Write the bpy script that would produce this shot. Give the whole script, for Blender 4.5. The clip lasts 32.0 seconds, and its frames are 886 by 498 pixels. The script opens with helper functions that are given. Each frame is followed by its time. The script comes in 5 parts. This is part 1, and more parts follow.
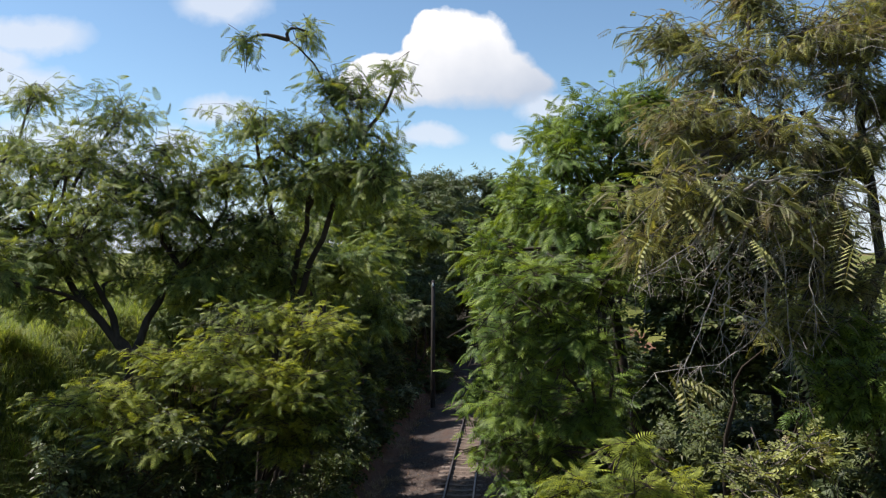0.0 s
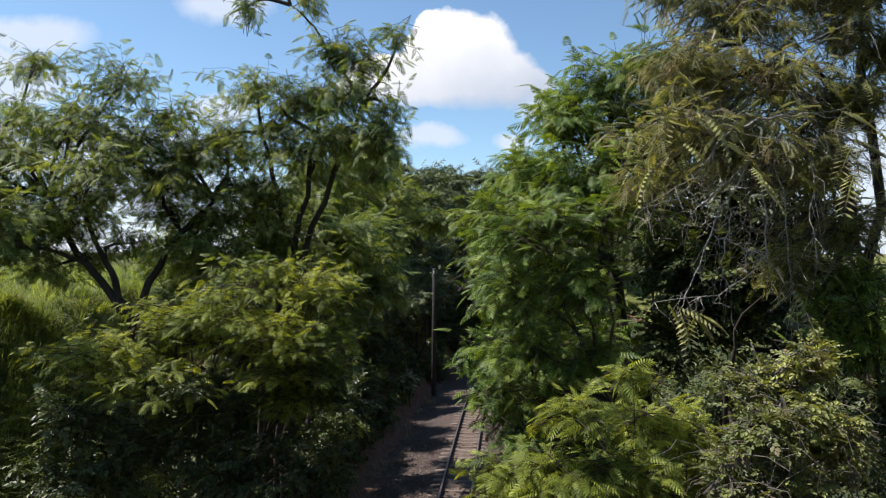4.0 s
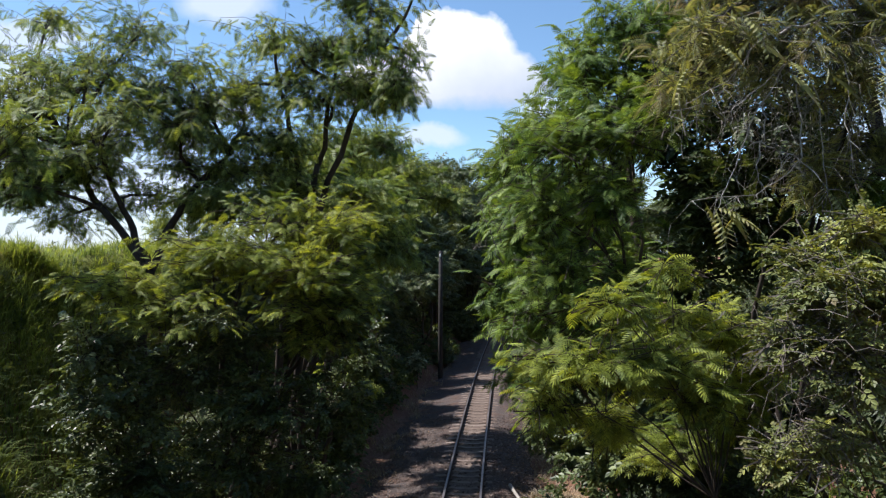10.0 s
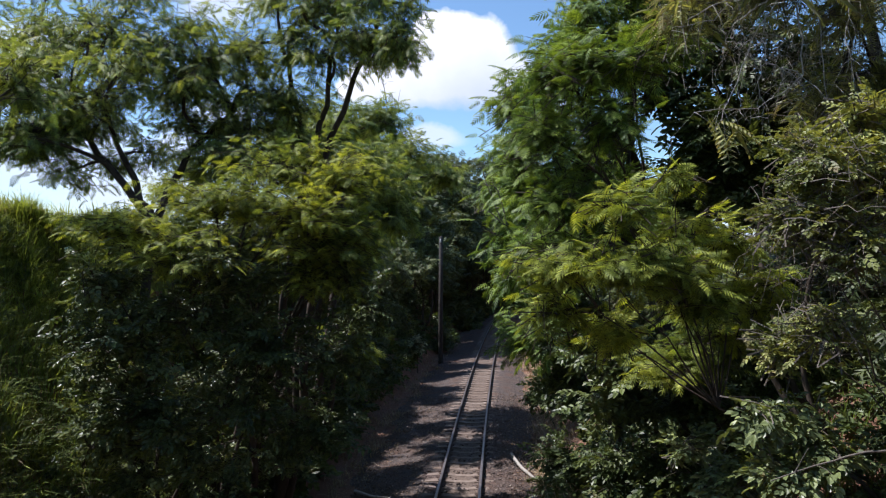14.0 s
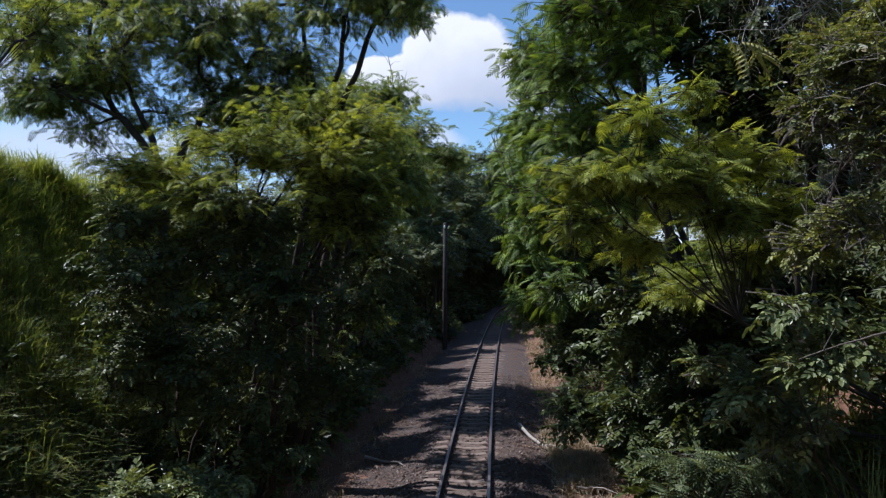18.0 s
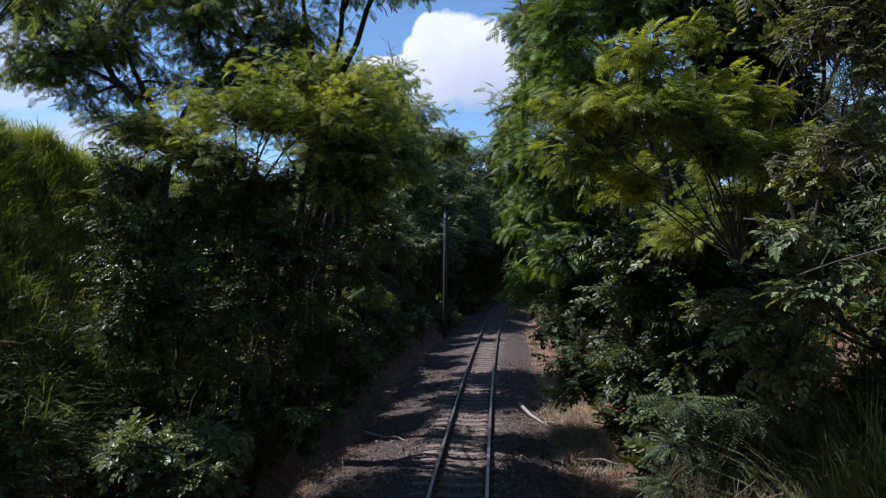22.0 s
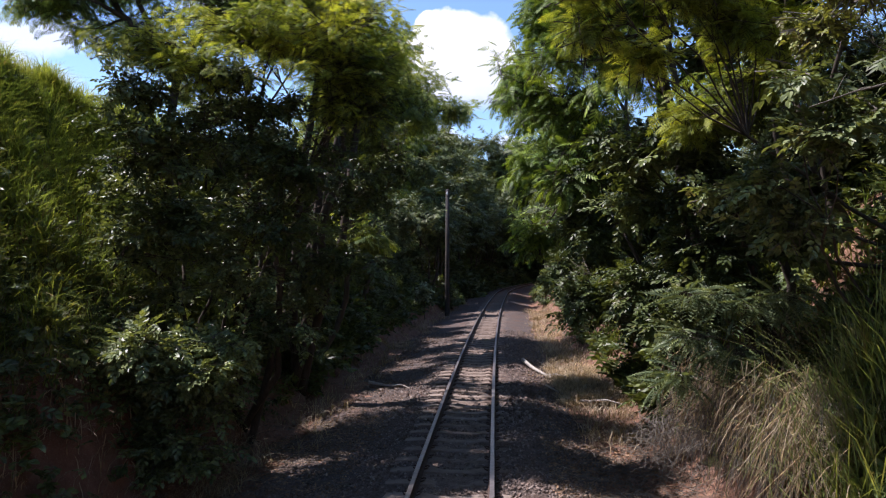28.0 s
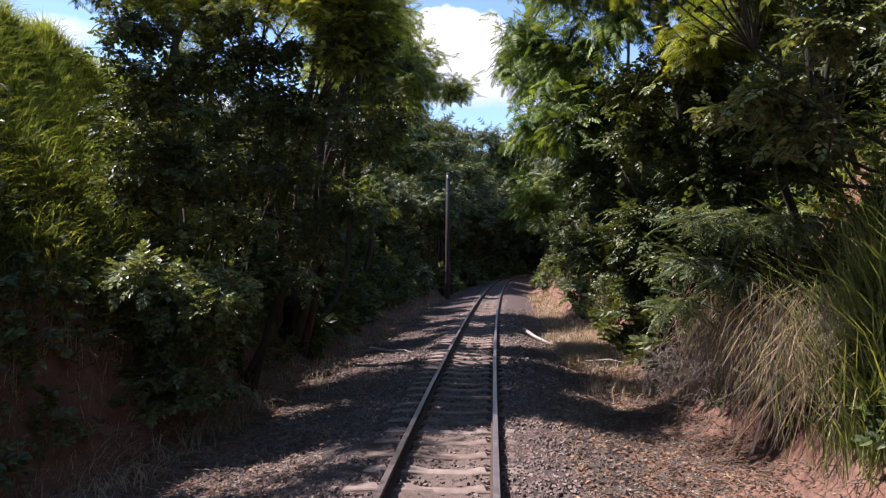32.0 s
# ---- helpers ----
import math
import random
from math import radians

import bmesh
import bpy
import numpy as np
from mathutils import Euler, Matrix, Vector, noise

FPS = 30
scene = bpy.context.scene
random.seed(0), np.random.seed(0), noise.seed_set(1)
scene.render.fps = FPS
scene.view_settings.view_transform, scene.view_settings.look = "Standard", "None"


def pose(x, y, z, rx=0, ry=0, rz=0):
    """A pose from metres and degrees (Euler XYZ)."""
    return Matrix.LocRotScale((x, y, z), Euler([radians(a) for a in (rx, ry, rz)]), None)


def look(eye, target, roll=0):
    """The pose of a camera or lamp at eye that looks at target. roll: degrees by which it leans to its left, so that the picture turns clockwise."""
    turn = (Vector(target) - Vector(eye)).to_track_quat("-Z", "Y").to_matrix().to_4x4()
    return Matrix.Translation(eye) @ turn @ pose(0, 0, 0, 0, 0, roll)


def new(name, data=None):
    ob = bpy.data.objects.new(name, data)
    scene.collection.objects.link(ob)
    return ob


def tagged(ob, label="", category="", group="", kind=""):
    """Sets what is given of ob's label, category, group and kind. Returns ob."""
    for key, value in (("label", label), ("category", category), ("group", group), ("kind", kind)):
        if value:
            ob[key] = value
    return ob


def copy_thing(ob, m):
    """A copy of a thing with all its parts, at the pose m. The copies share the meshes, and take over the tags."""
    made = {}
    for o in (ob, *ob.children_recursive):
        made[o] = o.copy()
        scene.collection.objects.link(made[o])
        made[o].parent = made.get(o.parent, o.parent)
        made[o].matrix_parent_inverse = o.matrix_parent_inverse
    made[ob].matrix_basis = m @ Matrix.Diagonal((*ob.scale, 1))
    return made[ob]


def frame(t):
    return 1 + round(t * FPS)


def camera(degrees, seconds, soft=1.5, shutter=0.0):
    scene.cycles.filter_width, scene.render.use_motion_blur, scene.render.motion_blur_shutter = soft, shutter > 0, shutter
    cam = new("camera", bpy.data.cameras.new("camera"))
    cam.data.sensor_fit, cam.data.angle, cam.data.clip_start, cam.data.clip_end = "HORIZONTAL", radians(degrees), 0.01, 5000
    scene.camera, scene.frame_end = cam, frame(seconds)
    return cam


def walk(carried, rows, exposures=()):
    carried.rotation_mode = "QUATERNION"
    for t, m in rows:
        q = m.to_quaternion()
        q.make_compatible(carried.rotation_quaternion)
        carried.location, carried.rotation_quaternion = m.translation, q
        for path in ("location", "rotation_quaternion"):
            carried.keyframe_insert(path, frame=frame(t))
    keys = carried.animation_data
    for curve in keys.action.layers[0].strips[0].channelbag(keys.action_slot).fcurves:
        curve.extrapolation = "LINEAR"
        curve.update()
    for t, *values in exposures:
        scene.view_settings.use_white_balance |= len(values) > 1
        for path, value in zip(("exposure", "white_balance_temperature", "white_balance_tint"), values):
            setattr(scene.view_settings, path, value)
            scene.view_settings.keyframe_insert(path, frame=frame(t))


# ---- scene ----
cam = camera(67, 32.0, soft=1.2)
# seconds, x, y, z, tilt from straight down, lean, turn
PATH = [
    (0.0, 0.190, 0.000, 8.547, 90.26, 0.02, 0.00),
    (1.0, 0.208, 0.004, 8.342, 90.26, -0.04, 0.06),
    (2.0, 0.224, 0.020, 8.162, 90.27, -0.07, 0.07),
    (3.0, 0.246, 0.007, 7.983, 90.28, -0.10, 0.10),
    (3.5, 0.240, -0.002, 7.893, 90.28, -0.11, 0.09),
    (5.5, -0.077, -0.060, 7.526, 90.31, -0.14, 0.17),
    (6.0, -0.136, -0.044, 7.444, 90.29, -0.12, 0.11),
    (7.0, -0.175, 0.051, 7.273, 90.31, -0.09, 0.16),
    (8.0, -0.168, 0.052, 7.103, 90.31, -0.06, 0.18),
    (9.0, -0.176, 0.054, 6.947, 90.30, -0.01, 0.15),
    (10.0, -0.180, 0.024, 6.740, 90.31, 0.04, 0.11),
    (11.0, -0.189, -0.015, 6.497, 90.39, 0.06, 0.04),
    (12.0, -0.184, -0.018, 6.251, 90.44, 0.08, 0.06),
    (13.0, -0.178, -0.020, 6.033, 90.41, 0.10, 0.06),
    (14.0, -0.237, -0.031, 5.801, 90.37, 0.10, 0.05),
    (14.5, -0.319, -0.036, 5.679, 90.37, 0.09, 0.07),
    (16.5, -0.459, -0.091, 5.182, 90.46, 0.03, 0.08),
    (17.0, -0.499, -0.117, 5.077, 90.47, 0.02, 0.05),
    (18.0, -0.523, -0.151, 4.898, 90.47, 0.04, 0.00),
    (19.0, -0.520, -0.160, 4.752, 90.49, 0.03, -0.00),
    (20.0, -0.517, -0.172, 4.642, 90.48, 0.05, 0.01),
    (21.0, -0.497, -0.168, 4.463, 90.47, 0.03, 0.06),
    (22.0, -0.499, -0.150, 4.254, 90.47, 0.02, 0.07),
    (23.0, -0.504, -0.143, 4.052, 90.43, 0.01, 0.09),
    (24.0, -0.522, -0.143, 3.877, 90.38, 0.01, 0.07),
    (25.0, -0.515, -0.144, 3.632, 90.40, 0.04, 0.14),
    (25.5, -0.522, -0.146, 3.506, 90.37, 0.04, 0.08),
    (27.5, -0.575, -0.186, 3.057, 90.35, -0.04, 0.14),
    (28.0, -0.598, -0.157, 2.971, 90.32, -0.03, 0.11),
    (29.0, -0.648, -0.093, 2.778, 90.25, -0.02, 0.04),
    (30.0, -0.672, -0.068, 2.530, 90.21, -0.01, 0.02),
    (31.0, -0.677, -0.059, 2.295, 90.18, 0.01, 0.01),
    (32.0, -0.640, -0.098, 2.107, 90.14, -0.00, 0.08),
]
EXPOSURES = [(0.0, 0.54, 6450, 13), (6.0, 0.62, 6200, 14), (9.0, 0.70, 6050, 14), (14.0, 0.72, 5900, 16), (17.5, 0.36, 5650, 17), (22.0, 0.36, 5550, 18),
             (25.0, 0.62, 5850, 18), (28.0, 1.02, 6050, 23), (32.0, 1.20, 6150, 27)]
walk(cam, [(t, pose(x, y, z, rx, ry, rz)) for t, x, y, z, rx, ry, rz in PATH], EXPOSURES)

# ---- world and sun ----
SUN_FROM = Vector((-0.62, 0.12, 1.0)).normalized()
world = bpy.data.worlds.new("sky")
scene.world = world
world.use_nodes = True


def build_sky(tree):
    nd, ln = tree.nodes, tree.links
    nd.clear()

    def node(kind, **sets):
        n = nd.new(kind)
        for key, value in sets.items():
            if key == "op":
                n.operation = value
        return n

    def put(socket, value):
        if hasattr(value, "is_linked"):
            ln.new(value, socket)
        else:
            socket.default_value = value

    def math_(op, a, b=0.0, c=0.0, clamp=False):
        n = node("ShaderNodeMath", op=op)
        n.use_clamp = clamp
        put(n.inputs[0], a), put(n.inputs[1], b), put(n.inputs[2], c)
        return n.outputs[0]

    def blend(f, a, b):
        n = nd.new("ShaderNodeMix")
        n.data_type = "RGBA"
        put(n.inputs[0], f), put(n.inputs[6], a), put(n.inputs[7], b)
        return n.outputs[2]

    out = nd.new("ShaderNodeOutputWorld")
    back = nd.new("ShaderNodeBackground")
    sky = nd.new("ShaderNodeTexSky")
    sky.sky_type, sky.sun_disc = "NISHITA", False
    sky.sun_elevation = math.asin(SUN_FROM.z)
    sky.sun_rotation = math.atan2(SUN_FROM.x, SUN_FROM.y)
    sky.altitude, sky.air_density, sky.dust_density, sky.ozone_density = 600, 1.0, 0.5, 0.6
    coord = nd.new("ShaderNodeTexCoord")
    sep = nd.new("ShaderNodeSeparateXYZ")
    ln.new(coord.outputs["Generated"], sep.inputs[0])
    dx, dy, dz = sep.outputs
    ahead = math_("MAXIMUM", dy, 0.05)
    u, v = math_("DIVIDE", dx, ahead), math_("DIVIDE", dz, ahead)
    flat = nd.new("ShaderNodeCombineXYZ")
    put(flat.inputs[0], u), put(flat.inputs[1], v)
    warp = nd.new("ShaderNodeTexNoise")
    ln.new(flat.outputs[0], warp.inputs["Vector"])
    warp.inputs["Scale"].default_value, warp.inputs["Detail"].default_value, warp.inputs["Roughness"].default_value = 13.0, 6.0, 0.58
    wsep = nd.new("ShaderNodeSeparateXYZ")
    ln.new(warp.outputs["Color"], wsep.inputs[0])
    wu = math_("MULTIPLY_ADD", math_("SUBTRACT", wsep.outputs[0], 0.5), 0.050, u)
    wv = math_("MULTIPLY_ADD", math_("SUBTRACT", wsep.outputs[1], 0.5), 0.050, v)

    def puff(cu, cv, ru, rv):
        a = math_("DIVIDE", math_("SUBTRACT", wu, cu), ru)
        b = math_("DIVIDE", math_("SUBTRACT", wv, cv), rv)
        return math_("SUBTRACT", 1.0, math_("SQRT", math_("ADD", math_("MULTIPLY", a, a), math_("MULTIPLY", b, b))))

    # the cumulus ahead over the track, then small flat clouds
    big = None
    for cu, cv, ru, rv in ((0.030, 0.318, 0.058, 0.050), (-0.016, 0.328, 0.036, 0.034), (0.058, 0.326, 0.042, 0.038), (-0.012, 0.305, 0.048, 0.040), (0.060, 0.300, 0.055, 0.050), (0.090, 0.268, 0.055, 0.046),
                           (0.020, 0.262, 0.080, 0.050), (-0.050, 0.262, 0.052, 0.044), (-0.098, 0.276, 0.042, 0.026), (-0.115, 0.252, 0.045, 0.030),
                           (0.125, 0.250, 0.040, 0.030), (0.050, 0.236, 0.090, 0.022)):
        p = puff(cu, cv, ru, rv)
        big = p if big is None else math_("SMOOTH_MAX", big, p, 0.12)
    floor_ = math_("MULTIPLY", math_("SUBTRACT", wv, 0.212), 36.0, clamp=True)
    edge = math_("MULTIPLY_ADD", math_("MULTIPLY", math_("ADD", u, 0.03), 12.0, clamp=True), -4.5, 8.0)
    big = math_("MULTIPLY", math_("MULTIPLY", math_("ADD", big, 0.02), edge, clamp=True), floor_)
    small = None
    for cu, cv, ru, rv in ((0.155, 0.216, 0.045, 0.020), (-0.022, 0.172, 0.055, 0.018), (0.105, 0.168, 0.030, 0.014),
                           (-0.62, 0.325, 0.10, 0.030), (-0.33, 0.372, 0.075, 0.030), (-0.335, 0.215, 0.055, 0.025),
                           (-0.40, 0.165, 0.045, 0.030), (-0.66, 0.285, 0.05, 0.025), (0.72, 0.13, 0.20, 0.12), (-0.58, 0.150, 0.16, 0.060), (-0.46, 0.100, 0.13, 0.050), (-0.64, 0.250, 0.09, 0.035)):
        p = puff(cu, cv, ru, rv)
        small = p if small is None else math_("MAXIMUM", small, p)
    small = math_("MULTIPLY", math_("MULTIPLY", math_("ADD", small, 0.15), 1.7, clamp=True), 0.75)
    # a bank of pale cloud low round the horizon
    bank = nd.new("ShaderNodeTexNoise")
    ln.new(coord.outputs["Generated"], bank.inputs["Vector"])
    bank.inputs["Scale"].default_value, bank.inputs["Detail"].default_value = 6.0, 6.0
    low = math_("SUBTRACT", 1.0, math_("DIVIDE", dz, 0.13), clamp=True)
    haze = math_("MULTIPLY", low, math_("MULTIPLY_ADD", bank.outputs[0], 1.2, 0.25), clamp=True)
    # the cloud's own body: bright crown, grey flat base
    shade = math_("MULTIPLY", math_("SUBTRACT", math_("MULTIPLY_ADD", wu, -0.30, wv), 0.200), 8.0, clamp=True)
    lump = nd.new("ShaderNodeTexNoise")
    ln.new(flat.outputs[0], lump.inputs["Vector"])
    lump.inputs["Scale"].default_value, lump.inputs["Detail"].default_value = 26.0, 4.0
    shade = math_("MULTIPLY", shade, math_("MULTIPLY_ADD", lump.outputs[0], 0.6, 0.72), clamp=True)
    cloud = blend(shade, (3.7, 4.15, 4.8, 1), (7.0, 7.0, 6.9, 1))
    tint = nd.new("ShaderNodeMix")
    tint.data_type, tint.blend_type = "RGBA", "MULTIPLY"
    tint.inputs[0].default_value = 1.0
    put(tint.inputs[6], sky.outputs[0]), put(tint.inputs[7], (0.87, 1.0, 1.0, 1))
    col = blend(haze, tint.outputs[2], (4.9, 5.3, 5.9, 1))
    col = blend(small, col, (5.2, 5.6, 6.1, 1))
    col = blend(big, col, cloud)
    ln.new(col, back.inputs[0])
    back.inputs[1].default_value = 0.108
    ln.new(back.outputs[0], out.inputs[0])


build_sky(world.node_tree)
sun = new("sun", bpy.data.lights.new("sun", "SUN"))
sun.data.energy, sun.data.angle, sun.data.color = 5.0, radians(0.53), (1.0, 0.95, 0.86)
sun.matrix_world = look(SUN_FROM * 60, (0, 0, 0))


# ---- materials ----
def shader(name, build):
    m = bpy.data.materials.new(name)
    m.use_nodes = True
    m.node_tree.nodes.clear()
    build(m.node_tree)
    return m


def ramp_of(nt, fac, stops):
    r = nt.nodes.new("ShaderNodeValToRGB")
    e = r.color_ramp.elements
    while len(e) < len(stops):
        e.new(0.5)
    for el, (p, c) in zip(e, stops):
        el.position, el.color = p, (*c, 1)
    nt.links.new(fac, r.inputs[0])
    return r.outputs[0]


def noise_of(nt, scale, detail=4.0, rough=0.55, vec=None):
    n = nt.nodes.new("ShaderNodeTexNoise")
    n.inputs["Scale"].default_value, n.inputs["Detail"].default_value, n.inputs["Roughness"].default_value = scale, detail, rough
    if vec is None:
        vec = nt.nodes.new("ShaderNodeTexCoord").outputs["Object"]
    nt.links.new(vec, n.inputs["Vector"])
    return n.outputs[0]


def mixed(nt, f, a, b, mode="MIX"):
    n = nt.nodes.new("ShaderNodeMix")
    n.data_type, n.blend_type = "RGBA", mode
    for s, v in ((n.inputs[0], f), (n.inputs[6], a), (n.inputs[7], b)):
        if hasattr(v, "is_linked"):
            nt.links.new(v, s)
        else:
            s.default_value = v
    return n.outputs[2]


def bump_of(nt, height, strength, distance):
    b = nt.nodes.new("ShaderNodeBump")
    b.inputs["Strength"].default_value, b.inputs["Distance"].default_value = strength, distance
    nt.links.new(height, b.inputs["Height"])
    return b.outputs[0]


def finish(nt, color, rough=0.7, normal=None, metal=0.0, thin=0.0, spec=0.5):
    p = nt.nodes.new("ShaderNodeBsdfPrincipled")
    out = nt.nodes.new("ShaderNodeOutputMaterial")
    nt.links.new(color, p.inputs["Base Color"])
    if hasattr(rough, "is_linked"):
        nt.links.new(rough, p.inputs["Roughness"])
    else:
        p.inputs["Roughness"].default_value = rough
    p.inputs["Metallic"].default_value = metal
    p.inputs["Specular IOR Level"].default_value = spec
    if normal is not None:
        nt.links.new(normal, p.inputs["Normal"])
    if thin:
        tr = nt.nodes.new("ShaderNodeBsdfTranslucent")
        mx = nt.nodes.new("ShaderNodeMixShader")
        nt.links.new(mixed(nt, 1.0, color, (1.25, 1.15, 0.45, 1), "MULTIPLY"), tr.inputs[0])
        mx.inputs[0].default_value = thin
        nt.links.new(p.outputs[0], mx.inputs[1]), nt.links.new(tr.outputs[0], mx.inputs[2])
        nt.links.new(mx.outputs[0], out.inputs[0])
    else:
        nt.links.new(p.outputs[0], out.inputs[0])


def leaf_material(name, young, mature, old, old_share=0.12, rough=0.5, thin=0.3):
    """Leaves: young and mature sprays in patches, a share of old ones, each leaf a little different."""
    def build(nt):
        geo = nt.nodes.new("ShaderNodeNewGeometry")
        patch = noise_of(nt, 0.9, 3.0)
        base = ramp_of(nt, patch, [(0.36, mature), (0.64, young)])
        isle = geo.outputs["Random Per Island"]
        vary = ramp_of(nt, isle, [(0.0, (0.7, 0.72, 0.7)), (1.0, (1.3, 1.28, 1.2))])
        base = mixed(nt, 1.0, base, vary, "MULTIPLY")
        spray = ramp_of(nt, noise_of(nt, 6.5, 2.0), [(0.32, (0.45, 0.5, 0.5)), (0.5, (1.0, 1.0, 1.0)), (0.68, (1.55, 1.5, 1.3))])
        base = mixed(nt, 1.0, base, spray, "MULTIPLY")
        spots = nt.nodes.new("ShaderNodeMath")
        spots.operation, spots.use_clamp = "MULTIPLY_ADD", True
        nt.links.new(noise_of(nt, 2.6, 2.0), spots.inputs[0])
        spots.inputs[1].default_value, spots.inputs[2].default_value = 6.0, -6.0 * (1 - old_share) + 1.6
        base = mixed(nt, spots.outputs[0], base, (*old, 1))
        finish(nt, base, rough, thin=thin, spec=0.4)
    return shader(name, build)


# mimosa leaf in a brighter, yellower colour that carries the sunlight
M_SUNLITMIMOSA = leaf_material("leaf_mimosa_sunlit", (0.330, 0.365, 0.054), (0.120, 0.172, 0.042), (0.34, 0.28, 0.07), 0.07, 0.6, 0.44)
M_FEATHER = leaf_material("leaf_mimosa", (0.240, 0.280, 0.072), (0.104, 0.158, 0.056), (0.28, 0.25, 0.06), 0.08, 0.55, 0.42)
M_BRIGHT = leaf_material("leaf_bright_green", (0.205, 0.275, 0.042), (0.088, 0.152, 0.034), (0.21, 0.22, 0.04), 0.04, 0.55, 0.34)
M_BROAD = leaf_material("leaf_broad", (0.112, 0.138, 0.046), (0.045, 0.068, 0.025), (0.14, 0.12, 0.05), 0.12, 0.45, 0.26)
# lighter copy of leaf_broad, with sunlight put into its colour
M_SUNLITBROAD = leaf_material("leaf_broad_sunlit", (0.185, 0.220, 0.095), (0.085, 0.112, 0.052), (0.20, 0.17, 0.09), 0.1, 0.4, 0.3)
M_OLIVE = leaf_material("leaf_olive", (0.325, 0.325, 0.120), (0.180, 0.195, 0.100), (0.32, 0.25, 0.17), 0.22, 0.5, 0.36)
M_FAR = leaf_material("leaf_far", (0.108, 0.128, 0.040), (0.048, 0.070, 0.028), (0.11, 0.10, 0.036), rough=0.55, thin=0.2)
M_GRASS = leaf_material("grass_blade", (0.275, 0.325, 0.092), (0.130, 0.185, 0.058), (0.26, 0.22, 0.10), 0.15, 0.55, 0.48)
M_LITTER = leaf_material("leaf_litter", (0.255, 0.165, 0.115), (0.125, 0.076, 0.054), (0.36, 0.29, 0.23), 0.14, 0.85, 0.1)
M_CANE = leaf_material("grass_cane", (0.270, 0.310, 0.110), (0.150, 0.195, 0.070), (0.30, 0.26, 0.12), 0.14, 0.5, 0.34)
M_VINE = leaf_material("leaf_vine", (0.240, 0.255, 0.080), (0.122, 0.145, 0.052), (0.26, 0.20, 0.12), 0.14, 0.5, 0.32)
M_PALE = leaf_material("leaf_pale", (0.34, 0.38, 0.26), (0.20, 0.24, 0.15), (0.30, 0.30, 0.22), 0.1, 0.4, 0.2)
M_FERN = leaf_material("leaf_fern", (0.175, 0.215, 0.115), (0.095, 0.130, 0.075), (0.26, 0.25, 0.09), 0.1, 0.4, 0.28)
M_DRY = leaf_material("grass_dry", (0.345, 0.255, 0.165), (0.205, 0.150, 0.105), (0.41, 0.335, 0.24), 0.25, 0.75, 0.2)


def bark_material(name, dark, pale, scale=9.0):
    def build(nt):
        tc = nt.nodes.new("ShaderNodeTexCoord")
        mp = nt.nodes.new("ShaderNodeMapping")
        mp.inputs["Scale"].default_value = (1, 1, 0.25)
        nt.links.new(tc.outputs["Object"], mp.inputs[0])
        n = noise_of(nt, scale, 6.0, 0.65, mp.outputs[0])
        patch = noise_of(nt, 1.7, 3.0)
        c = mixed(nt, patch, ramp_of(nt, n, [(0.3, dark), (0.7, pale)]), (*dark, 1))
        finish(nt, c, 0.9, bump_of(nt, n, 0.7, 0.02), spec=0.2)
    return shader(name, build)


M_BARK = bark_material("bark_dark", (0.035, 0.026, 0.02), (0.13, 0.105, 0.085))
M_TWIG = bark_material("twig_grey", (0.09, 0.075, 0.06), (0.27, 0.24, 0.21), 20.0)
M_DEADWOOD = bark_material("dead_wood", (0.26, 0.23, 0.20), (0.56, 0.52, 0.47), 20.0)


def soil(nt):
    n1, n2, n3 = noise_of(nt, 0.5, 5.0), noise_of(nt, 6.0, 6.0, 0.7), noise_of(nt, 45.0, 4.0, 0.7)
    c = ramp_of(nt, n1, [(0.3, (0.115, 0.060, 0.040)), (0.5, (0.215, 0.105, 0.068)), (0.7, (0.175, 0.110, 0.084))])
    c = mixed(nt, 0.55, c, ramp_of(nt, n2, [(0.3, (0.05, 0.032, 0.025)), (0.7, (0.26, 0.145, 0.10))]))
    litter = ramp_of(nt, n3, [(0.58, (0, 0, 0)), (0.66, (1, 1, 1))])
    c = mixed(nt, litter, c, (0.25, 0.19, 0.14, 1))
    finish(nt, c, 0.95, bump_of(nt, n3, 0.8, 0.03), spec=0.15)


def field(nt):
    n1, n2 = noise_of(nt, 0.05, 5.0), noise_of(nt, 1.3, 6.0, 0.7)
    c = ramp_of(nt, n1, [(0.3, (0.10, 0.125, 0.030)), (0.7, (0.19, 0.195, 0.05))])
    c = mixed(nt, 0.45, c, ramp_of(nt, n2, [(0.3, (0.06, 0.085, 0.02)), (0.7, (0.24, 0.22, 0.08))]))
    finish(nt, c, 0.95, bump_of(nt, n2, 1.0, 0.4), spec=0.1)


def gravel(nt):
    n1, n2, n3 = noise_of(nt, 1.2, 4.0), noise_of(nt, 17.0, 5.0, 0.7), noise_of(nt, 60.0, 3.0)
    c = ramp_of(nt, n2, [(0.3, (0.045, 0.036, 0.033)), (0.55, (0.115, 0.092, 0.084)), (0.75, (0.20, 0.165, 0.15))])
    c = mixed(nt, ramp_of(nt, n1, [(0.45, (0, 0, 0)), (0.7, (0.55, 0.55, 0.55))]), c, (0.16, 0.085, 0.055, 1))
    h = nt.nodes.new("ShaderNodeMath")
    h.operation = "ADD"
    nt.links.new(n2, h.inputs[0]), nt.links.new(n3, h.inputs[1])
    finish(nt, c, 0.9, bump_of(nt, h.outputs[0], 1.0, 0.05), spec=0.2)


